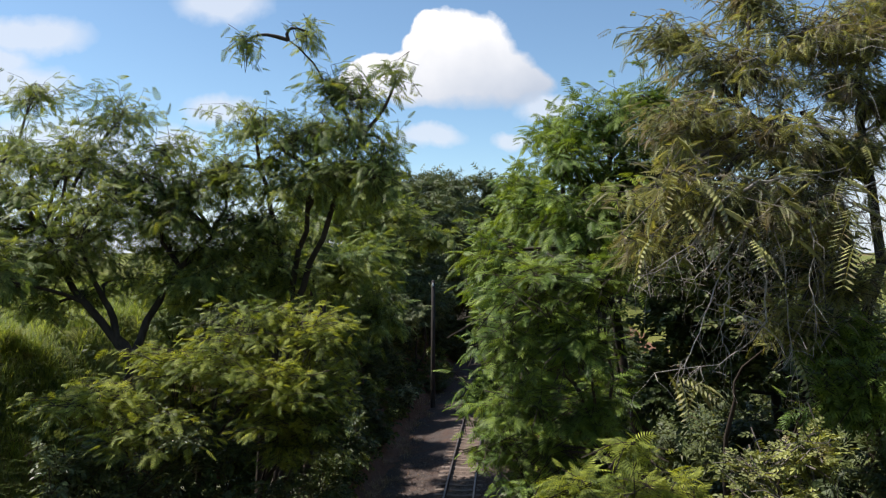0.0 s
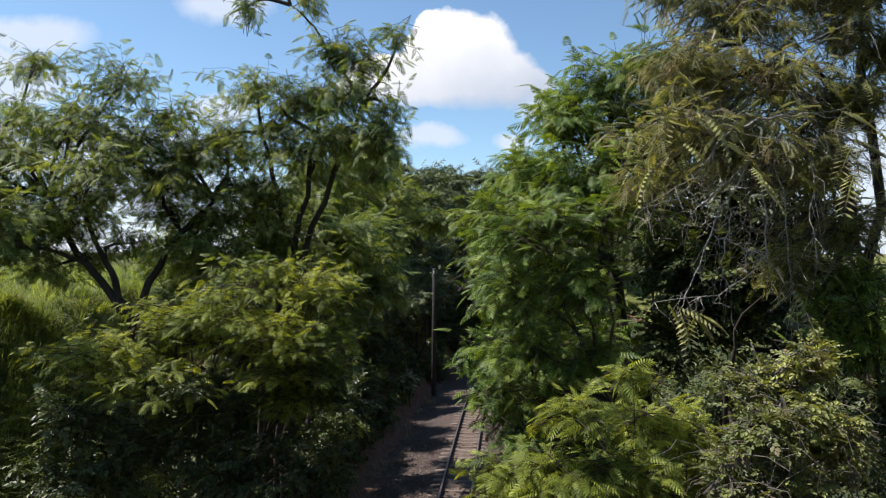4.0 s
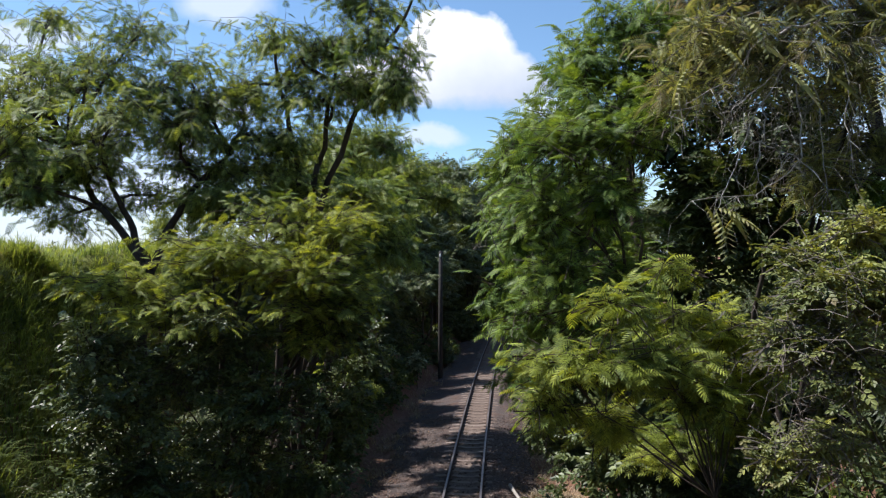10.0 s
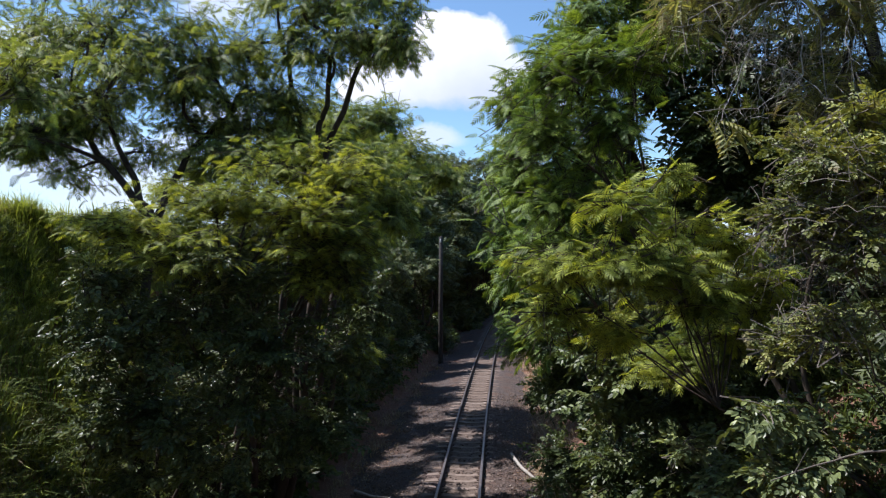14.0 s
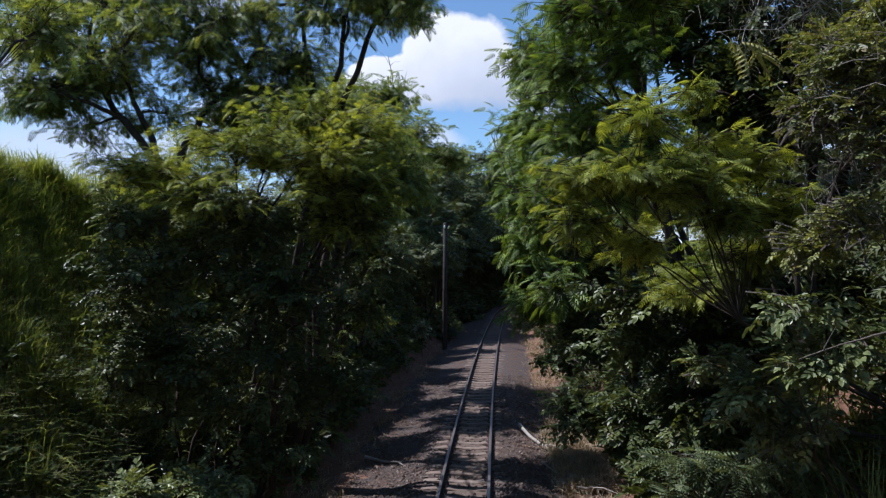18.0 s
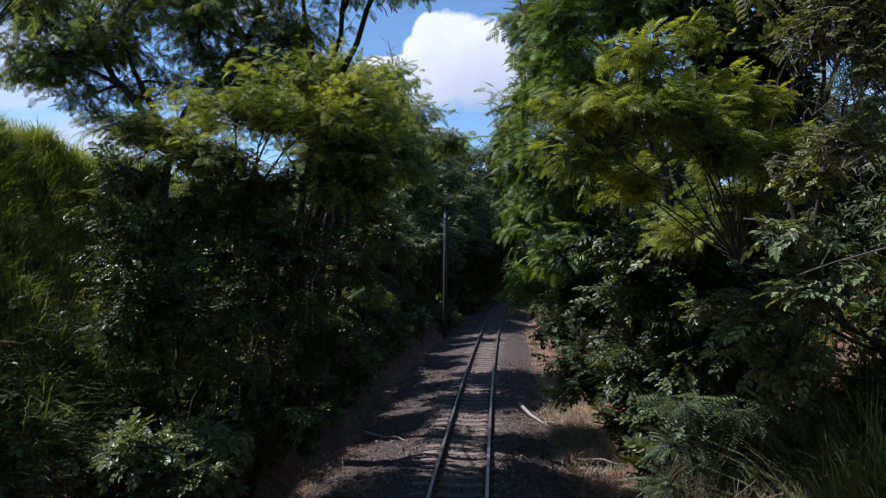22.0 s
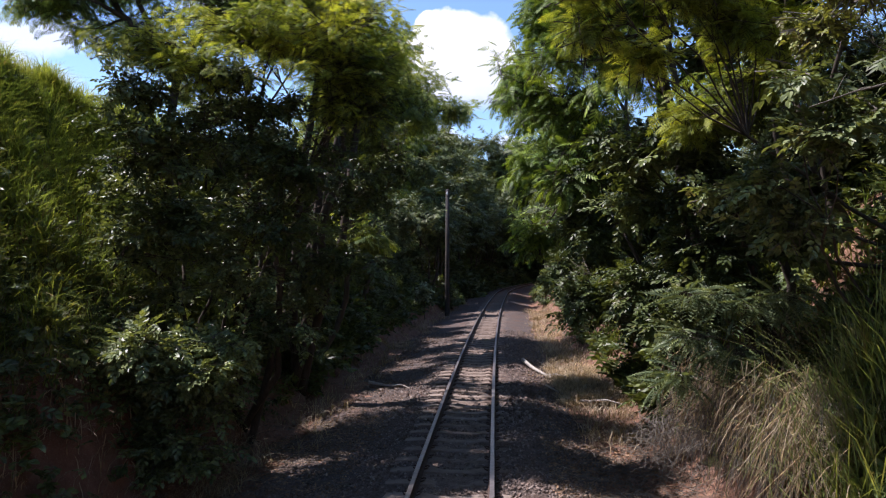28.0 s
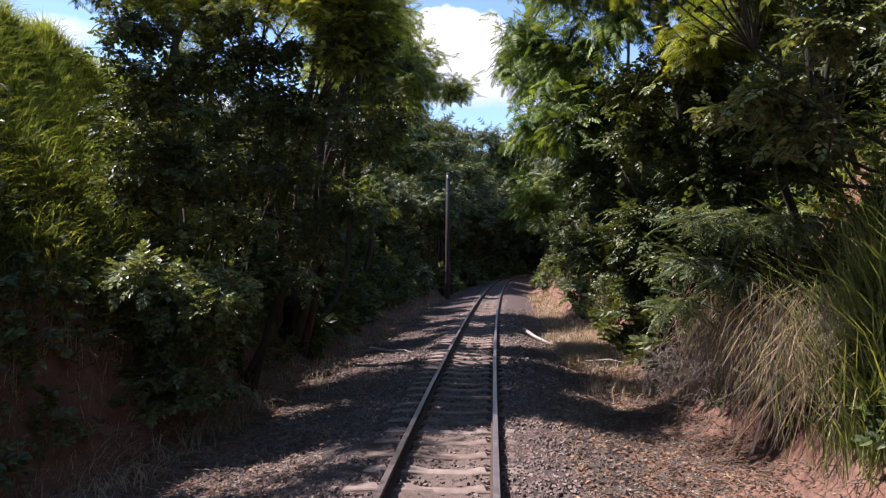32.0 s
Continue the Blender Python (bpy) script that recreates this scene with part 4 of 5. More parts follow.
# crown mostly out of view, placed so its shadow darkens the left verge
tree_thing("feathery_tree", "shade-casting mimosa tree mostly out of view above the grassy bank", "tree", (-7.2, 6.6, 3.0), (-6.9, 6.9, 5.2), 0.09,
           [(-6.55, 7.00, 6.60, 0.95, 0.85, 0.90), (-7.20, 6.20, 7.60, 1.10, 1.00, 0.90), (-6.10, 5.60, 6.30, 1.00, 0.90, 0.90), (-5.60, 4.60, 5.70, 0.90, 0.90, 0.80), (-6.90, 8.00, 7.80, 0.80, 0.60, 0.80),
            (-6.75, 10.20, 8.40, 0.70, 0.70, 1.00), (-7.00, 9.20, 8.90, 0.70, 0.70, 0.70)],
           leaf_mat=M_FEATHER, density=5.0, size=0.23, per=5)
tree_thing("feathery_tree", "slender tree reaching out over the track", "tree", (-3.8, 25.5, 2.4), (-3.4, 26.0, 6.0), 0.11,
           [(-4.43, 27.00, 9.97, 2.30, 1.85, 1.40), (-2.20, 28.00, 9.77, 1.99, 1.59, 1.19), (-0.29, 29.00, 9.17, 1.51, 1.17, 0.82), (-3.85, 26.00, 7.82, 1.48, 1.23, 0.98), (-5.42, 25.00, 6.98, 1.42, 1.36, 1.30),
            (-4.57, 25.00, 10.79, 1.77, 1.48, 1.18), (-2.60, 27.00, 7.68, 1.53, 1.28, 1.02), (-4.01, 22.00, 7.36, 1.87, 1.77, 1.66), (-2.49, 24.00, 8.51, 1.82, 1.59, 1.36), (-3.26, 22.00, 5.86, 1.66, 1.56, 1.46), (-2.70, 26.00, 11.00, 1.50, 1.30, 1.10)],
           leaf_mat=M_FEATHER, density=4.0, size=0.38, per=5, length=0.9, mains=[(-2.64, 27.50, 8.48), (-4.51, 26.00, 9.47)])
tree_thing("feathery_tree", "leaning thin tree among the bushes of the bank", "tree", (-4.4, 17.6, 1.6), (-3.6, 17.2, 5.4), 0.09,
           [(-2.27, 17.00, 8.18, 1.13, 1.04, 0.96), (-1.63, 18.00, 6.94, 1.02, 1.11, 1.19), (-2.70, 17.00, 6.31, 0.96, 1.04, 1.13), (-3.49, 15.00, 7.93, 1.13, 1.06, 0.99), (-4.62, 14.00, 7.84, 1.19, 0.99, 0.79), (-2.72, 17.00, 6.85, 0.96, 1.04, 1.13),
            (-2.63, 17.50, 3.38, 0.83, 0.83, 0.83), (-3.30, 17.50, 8.90, 1.10, 1.00, 0.80), (-4.30, 17.00, 8.60, 1.10, 1.00, 0.90), (-2.30, 18.50, 8.30, 1.00, 1.00, 0.70)],
           leaf_mat=M_FEATHER, density=5.5, size=0.31, per=5, stems=3)
tree_thing("feathery_tree", "green tree crowding the bend of the line", "tree", (5.4, 19.5, 3.8), (4.6, 19.0, 7.0), 0.12,
           [(2.49, 20.00, 10.34, 1.13, 1.13, 1.13), (3.49, 19.00, 11.86, 1.26, 1.17, 1.08), (1.97, 22.00, 9.04, 0.94, 1.09, 1.25), (1.42, 20.00, 7.88, 0.76, 0.95, 1.13), (1.80, 19.00, 7.01, 0.90, 0.99, 1.08), (2.57, 17.00, 5.36, 0.96, 1.04, 1.13),
            (1.86, 17.00, 5.20, 0.96, 1.13, 1.29), (2.39, 16.00, 6.13, 1.06, 1.13, 1.21), (2.01, 18.00, 3.53, 0.85, 0.94, 1.02)],
           leaf_mat=M_BRIGHT, density=5.0, size=0.33, per=5, stems=2)

# bare hanging branches of the pod tree
dead = tagged(new("dead_branches"), "pale bare dead branches hanging in front of dark foliage", "dead branches")
dead.location = (4.15, 7.60, 9.40)
HANG = [[(3.70, 7.60, 8.90), (3.49, 7.50, 8.58), (3.17, 7.40, 8.11), (3.00, 7.30, 7.70), (2.81, 7.20, 7.38), (2.71, 7.20, 7.17)],
        [(4.02, 7.80, 9.11), (4.03, 7.70, 8.77), (4.09, 7.60, 8.24), (4.07, 7.50, 7.55), (4.14, 7.50, 7.27)],
        [(4.07, 7.70, 9.16), (3.67, 7.60, 8.86), (3.30, 7.40, 8.58), (2.92, 7.20, 8.31), (2.89, 7.20, 8.11)],
        [(3.80, 7.60, 8.64), (3.80, 7.50, 8.07), (3.75, 7.40, 7.76), (3.45, 7.20, 7.52), (3.05, 7.10, 7.33), (2.40, 7.00, 7.30)],
        [(3.21, 7.50, 8.00), (3.47, 7.40, 7.87), (3.66, 7.30, 7.77), (3.88, 7.20, 7.53)]]
HANG += [[(3.60, 7.80, 9.31), (3.25, 7.60, 8.99), (3.11, 7.50, 8.76), (2.76, 7.30, 8.54), (2.42, 7.20, 8.32)],
        [(3.66, 7.80, 9.24), (3.90, 7.80, 9.36), (4.35, 7.90, 9.44), (4.73, 8.00, 9.48), (5.15, 8.20, 9.58)],
        [(5.44, 8.00, 9.40), (5.17, 7.90, 9.32), (4.90, 7.80, 9.24), (4.59, 7.70, 9.21)],
        [(4.79, 7.80, 9.22), (5.05, 7.70, 9.03), (5.37, 7.60, 8.86)],
        [(3.45, 7.60, 8.51), (3.38, 7.50, 8.13), (3.27, 7.40, 7.63), (3.36, 7.40, 7.38)],
        [(4.33, 7.70, 9.10), (4.41, 7.60, 8.64), (4.29, 7.50, 8.19), (4.33, 7.40, 7.76)],
        [(3.36, 7.70, 9.10), (3.02, 7.50, 8.64), (2.74, 7.40, 8.38), (2.33, 7.30, 8.29)]]
fine = []
for n, line in enumerate(HANG):
    pts = np.array(line) - np.array(dead.location)
    f = np.linspace(0, len(pts) - 1, 14)
    pts = np.stack([np.interp(f, np.arange(len(pts)), pts[:, k]) for k in range(3)], -1) + rng.normal(0, 0.012, (14, 3))
    V, Q = tube(pts, np.linspace(0.010 if n != 6 else 0.022, 0.004, 14), 5)
    part("branch", mesh_of("branch", V, [Q], M_DEADWOOD, True), dead)
    S = pts[rng.integers(1, 14, 13)]
    E = S + unit(rng.normal(0, 0.7, (13, 3)) + np.array([-0.4, -0.2, -1.0])) * rng.uniform(0.12, 0.45, (13, 1))
    fine.append(twigs_of(S, E, 0.0045, 0.002)[:2])
    fine.append(twigs_of(E, E + rng.normal(0, 0.10, (13, 3)) + np.array([0, 0, -0.12]), 0.003, 0.0015)[:2])
V, Q = joined(fine)
part("twig_mass", mesh_of("twig_mass", V, [Q], M_DEADWOOD), dead, kind="stuff")
# long drooping leaves still on the ends of some branches
hung = mesh_of("leaf", PINNATE[0] * 0.46, [PINNATE[1]], M_OLIVE)
ends = [(2.67, 7.20, 7.20), (2.79, 7.20, 7.26), (2.94, 7.20, 7.17), (2.74, 7.15, 7.17), (2.57, 7.10, 7.30), (3.03, 7.20, 7.17), (4.07, 7.50, 7.43)]
ends += [(2.90, 7.70, 9.29), (3.70, 7.60, 9.09), (4.39, 7.80, 9.31), (4.78, 7.80, 9.11), (3.45, 7.60, 8.77), (2.74, 7.60, 8.77), (4.46, 7.70, 8.77), (3.96, 7.60, 9.28), (4.91, 7.80, 9.31), (3.13, 7.60, 9.02)]
for n, e in enumerate(ends):
    for k in range(1 if n < 7 else 4):
        at = Vector(e) - dead.location + Vector(rng.normal(0, 0.03 if n < 7 else 0.28, 3))
        part("leaf", hung, dead, "drooping green leaf").matrix_basis = Matrix.Translation(at) @ pose(0, 0, 0, rng.uniform(-20, 20), rng.uniform(5, 40), rng.uniform(150, 390)) @ Matrix.Scale(rng.uniform(0.7, 1.1), 4)


# bare twigs and one long bare branch
def bare(name, label, base, lines, r, side=8):
    ob = tagged(new(name), label, "branch")
    ob.location = base
    fine = []
    for line in lines:
        pts = np.array(line) - np.array(base)
        f = np.linspace(0, len(pts) - 1, 8)
        pts = np.stack([np.interp(f, np.arange(len(pts)), pts[:, k]) for k in range(3)], -1) + rng.normal(0, r * 0.6, (8, 3))
        V, Q = tube(pts, np.linspace(r, r * 0.35, 8), 6)
        part("branch", mesh_of("branch", V, [Q], M_TWIG, True), ob)
        S = pts[rng.integers(3, 8, side)]
        fine.append(twigs_of(S, S + unit(rng.normal(0, 1, (side, 3)) + np.array([0, 0, 0.8])) * rng.uniform(8, 26, (side, 1)) * r, r * 0.3, r * 0.12)[:2])
    V, Q = joined(fine)
    part("twig_mass", mesh_of("twig_mass", V, [Q], M_TWIG), ob, kind="stuff")


bare("bare_branch", "long bare branch sticking out of the bank bushes", (3.21, 5.00, 4.34), [[(3.21, 5.00, 4.34), (2.89, 5.00, 4.29), (2.60, 5.00, 4.23), (2.21, 5.00, 4.09)]], 0.012, 2)
bare("bare_twigs", "leafless twigs rising from a treetop", (-2.40, 28.00, 10.61), [[(-2.40, 28.00, 10.61), (-2.57, 28.00, 11.80), (-2.81, 28.00, 13.28)], [(-2.40, 28.00, 10.85), (-2.14, 28.00, 12.04)], [(-2.47, 28.00, 11.09), (-2.24, 28.00, 11.80)]], 0.035)
bare("bare_twigs", "leafless twigs beside the treetop over the track", (1.43, 17.00, 6.21), [[(1.43, 17.00, 6.21), (1.07, 17.00, 7.08), (0.68, 17.00, 8.06)], [(1.35, 17.00, 6.43), (0.92, 17.00, 6.93), (0.56, 17.00, 6.82)], [(1.43, 17.00, 6.36), (1.11, 17.00, 7.51), (0.76, 17.00, 7.54)]], 0.02)
tree_thing("pale_sapling", "small pale-leaved sapling by the dark bank", "bush", (-1.75, 36.8, 0.0), (-1.75, 36.7, 0.5), 0.03,
           [(-1.72, 36.6, 0.75, 0.35, 0.3, 0.45)], leaf=BROAD, leaf_mat=M_PALE, density=14.0, size=0.3, per=5, length=0.3)

# dry vines tangled over the bushes
def tangle(label, centre, radii, count, reach=0.5, mat=M_TWIG):
    c, r = np.array(centre), np.array(radii)
    S = rng.normal(0, 0.6, (count, 3)) * r
    E = S + unit(rng.normal(0, 1, (count, 3)) + np.array([0, 0, -0.4])) * rng.uniform(0.2, reach, (count, 1))
    G = E + unit(rng.normal(0, 1, (count, 3)) + np.array([0, 0, -0.8])) * rng.uniform(0.1, reach * 0.7, (count, 1))
    V, Q = joined([twigs_of(S, E, 0.0035, 0.0025, 0.15)[:2], twigs_of(E, G, 0.0025, 0.0015, 0.1)[:2]])
    ob = tagged(new("dry_vines", mesh_of("dry_vines", V, [Q], mat)), label, "vines", kind="stuff")
    ob.location = centre


for c, r in (((2.85, 5.00, 6.15), (0.40, 0.25, 0.45)), ((2.70, 5.10, 5.68), (0.3, 0.25, 0.4)), ((3.07, 5.20, 6.34), (0.3, 0.25, 0.3)), ((2.83, 5.40, 5.97), (0.3, 0.3, 0.4))):
    tangle("grey dry vine stems tangled over the broadleaf bush", c, r, 75, 0.4)
for c, r in (((4.29, 8.60, 8.50), (0.9, 0.5, 0.6)), ((5.22, 8.80, 8.86), (0.7, 0.5, 0.6)), ((3.88, 8.80, 9.08), (0.7, 0.5, 0.5)), ((4.50, 9.00, 10.00), (0.8, 0.5, 0.6)), ((3.70, 8.80, 9.90), (0.7, 0.5, 0.6)), ((5.20, 9.00, 10.70), (0.7, 0.5, 0.6))):
    tangle("grey dry twigs tangled in the pod tree", c, r, 150, 0.6, M_DEADWOOD)
tangle("thin grey dry stems bristling at the foot of the bank", (2.29, 8.60, 0.59), (0.35, 0.3, 0.25), 200, 0.3)
tangle("thin grey dry stems bristling under the fern-leaved shrub", (2.75, 7.90, 0.70), (0.5, 0.25, 0.35), 300, 0.4)

# trees further along the cutting, on both banks
def far_tree(name, label, mat, lobes, height, category="tree", group="trees along the cutting", density=2.7, size=0.48, per=6):
    return tree_thing(name, label, category, (0, 0, 0), (0.1, 0, height * 0.35), 0.10, lobes, leaf=SIMPLE, leaf_mat=mat, density=density, size=size, per=per,
                      length=0.8, stems=2, group=group)


ROUND = [(0, 0, 7.2, 1.9, 1.9, 1.4), (1.6, 0.4, 6.0, 1.7, 1.6, 1.2), (-1.6, -0.2, 6.0, 1.7, 1.6, 1.3), (0.3, -1.5, 5.2, 1.6, 1.5, 1.2), (0.2, 1.2, 4.2, 1.5, 1.5, 1.2), (-0.6, -1.0, 3.0, 1.6, 1.6, 1.3)]
TALL = [(0.3, 0, 8.4, 1.5, 1.5, 1.2), (-1.0, 0.5, 7.0, 1.5, 1.5, 1.2), (1.2, -0.4, 6.4, 1.6, 1.5, 1.1), (-0.4, -1.0, 5.4, 1.6, 1.5, 1.2), (0.8, 0.9, 4.4, 1.4, 1.4, 1.1), (-1.0, -0.3, 3.2, 1.6, 1.6, 1.3)]
WIDE = [(0, 0, 4.6, 1.8, 1.7, 1.2), (1.7, 0, 3.8, 1.5, 1.5, 1.0), (-1.7, 0.3, 3.8, 1.5, 1.5, 1.1), (0, -1.2, 3.0, 1.5, 1.4, 1.0), (0.6, 0.8, 2.0, 1.6, 1.6, 1.2)]
near_kinds = [far_tree("line_tree", "rounded green tree on the edge of the cutting", M_FAR, ROUND, 8.5),
              far_tree("line_tree", "tall uneven green tree on the bank", M_FEATHER, TALL, 9.5),
              far_tree("line_tree", "low spreading olive-green tree on the bank", M_FAR, WIDE, 5.5)]
far_kinds = [far_tree("line_tree", "rounded green tree in the distance along the line", M_FAR, ROUND, 8.5, density=1.15, size=0.74, per=5),
             far_tree("line_tree", "tall green tree in the distance along the line", M_FAR, TALL, 9.5, density=1.15, size=0.74, per=5)]
shrubs = [
    far_tree("bank_shrub", "dark green shrub covering the bank", M_FEATHER, [(0, 0, 1.2, 1.1, 1.1, 0.9), (0.7, 0.3, 0.8, 0.9, 0.9, 0.7), (-0.7, 0, 0.9, 0.9, 0.9, 0.8), (0, -0.6, 0.5, 0.9, 0.8, 0.6)], 2.0, "bush", "shrubs on the banks", 1.9, 0.42, 5),
    far_tree("bank_shrub", "tall green shrub on the bank", M_FAR, [(0, 0, 2.2, 1.0, 1.0, 0.9), (0.4, 0.3, 1.2, 1.0, 1.0, 0.8), (-0.5, -0.2, 1.0, 1.0, 1.0, 0.8)], 2.6, "bush", "shrubs on the banks", 1.9, 0.42, 5)]


def planted(first, spots):
    for n, (x, y, k, s) in enumerate(spots):
        m = pose(x, y, float(ground_z(x, y)) - 0.1, 0, 0, rng.uniform(0, 360)) @ Matrix.Diagonal((s, s, s, 1))
        if n < len(first):
            first[n].matrix_basis = m
        else:
            copy_thing(first[k], m)


def along(y, side, lane, kinds_, grow):
    yy = y + rng.uniform(-1.2, 1.2)
    return (float(track_x(yy)) + side * (lane + rng.uniform(-0.4, 0.9)), yy, int(rng.integers(0, kinds_)), grow * rng.uniform(0.85, 1.15))


SPOTS = []
for y in np.arange(18, 44, 3.4):
    SPOTS.append(along(y + 1.5, -1, 5.6, 3, np.interp(y, [17, 30, 44], [0.62, 0.85, 1.0])))
    SPOTS.append(along(y, -1, 7.2, 3, np.interp(y, [17, 30, 44], [0.45, 0.7, 0.9])))
    SPOTS += [along(y, 1, 4.9, 3, np.interp(y, [18, 44], [0.75, 1.05])), along(y, 1, 8.4, 3, 0.95)]
planted(near_kinds, SPOTS)
SPOTS = []
for y in np.arange(46, 118, 4.2):
    tall = np.interp(y, [46, 56, 90], [1.0, 1.15, 1.25])
    SPOTS += [along(y, -1, 4.8, 2, tall), along(y, -1, 8.4, 2, tall), along(y, 1, 4.8, 2, tall * 0.92), along(y, 1, 8.6, 2, tall)]
# the wood goes on behind and to either side, out of view, for shade
for y in (-22, -17, -12, -7.5, -3, 1.5):
    if y < -5:
        SPOTS += [along(y, -1, 7.6, 2, 1.15), along(y, -1, 11.5, 2, 1.1)]
    SPOTS.append(along(y, 1, 7.0, 2, 1.1))
# those on the left are put there to shade the bank and its foot
SPOTS += [(-11.6, 2.2, 0, 0.7), (-10.3, 4.4, 0, 0.62), (-10.2, 6.4, 1, 0.5), (-8.6, 5.4, 0, 0.56), (10.5, 6.0, 0, 1.0), (9.0, 3.4, 1, 1.0)]
# the tall wood where the line bends out of sight
for x in np.arange(-9, 14, 1.9):
    y = 101 + rng.uniform(-3, 4)
    SPOTS.append((x, y, int(rng.integers(0, 2)), (21.3 - float(ground_z(x, y))) / 9.4 * rng.uniform(0.88, 1.0)))
planted(far_kinds, SPOTS)
SPOTS = []
for y in np.arange(12.5, 44, 1.5):
    for side, lane, grow in ((-1, 4.4, 0.5), (-1, 4.9, 0.7), (-1, 5.8, 0.8), (1, 4.3, 0.45), (1, 4.8, 0.7), (1, 5.6, 0.8)):
        if (side == 1 and y < 13.5 and lane < 4.6) or (side == -1 and y < 15.5 and lane < 4.6):
            continue
        SPOTS.append(along(y, side, lane, 2, grow))
for y in np.arange(45, 62, 2.4):
    SPOTS += [along(y, -1, 3.4, 2, 0.8), along(y, 1, 3.4, 2, 0.7)]
for y in np.arange(7, 18, 2.6):
    for x, grow in ((4.9, 0.75), (6.2, 0.9), (8.2, 0.5), (11.0, 0.5)):
        SPOTS.append((x + rng.uniform(-0.4, 0.4), y + rng.uniform(-0.6, 0.6), int(rng.integers(0, 2)), grow * rng.uniform(0.85, 1.15)))
for y in np.arange(8.6, 18, 1.5):
    for x in (5.7, 7.0, 8.6):
        SPOTS.append((x + rng.uniform(-0.4, 0.4), y + rng.uniform(-0.5, 0.5), 1, rng.uniform(0.85, 1.0)))
# shrubs added on the left bank out of view, to shade its foot
SPOTS += [(-9.2, 3.4, 1, 1.2), (-9.8, 2.0, 0, 1.3), (-8.8, 0.6, 1, 1.2), (-10.4, 4.2, 1, 1.2), (-7.4, 2.2, 0, 1.2), (-7.3, 5.6, 1, 1.3), (-6.4, 6.0, 1, 1.1), (-5.8, 4.5, 0, 1.15), (-6.9, 6.6, 0, 1.2), (-6.4, 0.8, 1, 1.2)]
for x in np.arange(-3, 18, 1.7):
    SPOTS += [(x, 104 + rng.uniform(-2, 2), int(rng.integers(0, 2)), 1.8), (x + 1, 92 + rng.uniform(-2, 2), int(rng.integers(0, 2)), 1.7)]
SPOTS = [s for s in SPOTS if s[1] < 61 or abs(s[0] - float(track_x(s[1]))) > 3.0]
planted(shrubs, SPOTS)

# woods on the far side of the field
n = 900
a = rng.uniform(1.75, 2.75, n)
r = rng.uniform(330, 420, n)
pos = np.stack([np.cos(a) * r, np.sin(a) * r, rng.uniform(0, 9, n)], -1)
pos[:, 2] += ground_z(pos[:, 0], pos[:, 1]) - 1
V, Q = scattered(SIMPLE, pos, rng.normal(0, 1, (n, 3)) + np.array([0, 0, 0.6]), rng.uniform(4, 8, n), 0.8)
tagged(new("distant_woods", mesh_of("distant_woods", V, [Q], M_FAR)), "dark green woods on the far side of the field", "woods", kind="stuff")

# ---- the pole beside the line ----
pole = tagged(new("utility_pole"), "wooden utility pole beside the track, coloured dark as if in shade", "utility pole")
pole.location = (-0.42, 40.6, -0.9)
V, Q = tube([(0, 0, -0.4), (0, 0, 3), (0.02, 0, 7.7), (0.02, 0, 7.75)], [0.15, 0.135, 0.115, 0.03], 12)
part("shaft", mesh_of("shaft", V, [Q], M_POLE, True), pole)
V, Q = tube([(0.0, -0.15, 7.35), (0.0, -0.15, 7.38), (0.0, -0.15, 7.46), (0.0, -0.15, 7.50), (0.0, -0.15, 7.56), (0.0, -0.15, 7.58)], [0.01, 0.05, 0.06, 0.035, 0.05, 0.01], 9)
part("insulator", mesh_of("insulator", V, [Q], M_PORCELAIN, True), pole, "pale porcelain insulator")

# ---- grass ----
def blades(P, height, lean, width):
    """Curved tapering blades of grass, one at each point."""
    n = len(P)
    a = rng.uniform(0, 2 * math.pi, n)
    out = np.stack([np.cos(a), np.sin(a), np.zeros(n)], -1)
    side = np.stack([-np.sin(a), np.cos(a), np.zeros(n)], -1)
    h = height * rng.uniform(0.55, 1.25, n)
    k = lean * rng.uniform(0.2, 1.5, n)
    rows = []
    for f, w in ((0, 0.8), (0.4, 1.0), (0.75, 0.7), (1.0, 0.06)):
        mid = P + out * (k * h * f ** 2)[:, None] + np.array([0, 0, 1.0]) * (h * (f - 0.45 * k * f ** 2.5))[:, None]
        rows += [mid - side * width * w / 2, mid + side * width * w / 2]
    V = np.stack(rows, 1)
    q = np.array([(0, 1, 3, 2), (2, 3, 5, 4), (4, 5, 7, 6)])
    return V.reshape(-1, 3), (q[None] + (np.arange(n) * 8)[:, None, None]).reshape(-1, 4)


def tuft_points(x0, x1, y0, y1, tufts, per, spread):
    c = np.stack([rng.uniform(x0, x1, tufts), rng.uniform(y0, y1, tufts)], -1)
    p = np.repeat(c, per, 0) + rng.normal(0, spread, (tufts * per, 2))
    return p


def bed_top(d):
    return np.interp(d, [q[0] for q in BED], [q[1] for q in BED], left=-9, right=-9)


def surface_z(x, y):
    """The ground, or the ballast where that lies over it."""
    return np.maximum(ground_z(x, y), fall(np.asarray(y, float)) + bed_top(np.asarray(x, float) - track_x(y)))


def on_ground(p, relative=False):
    x = p[:, 0] + (track_x(p[:, 1]) if relative else 0)
    return np.stack([x, p[:, 1], surface_z(x, p[:, 1]) - 0.03], -1)


def grass(name, label, pts, height, lean, width, mat):
    V, Q = blades(pts, height, lean, width)
    return tagged(new(name, mesh_of(name, V, [Q], mat)), label, "grass", kind="stuff")


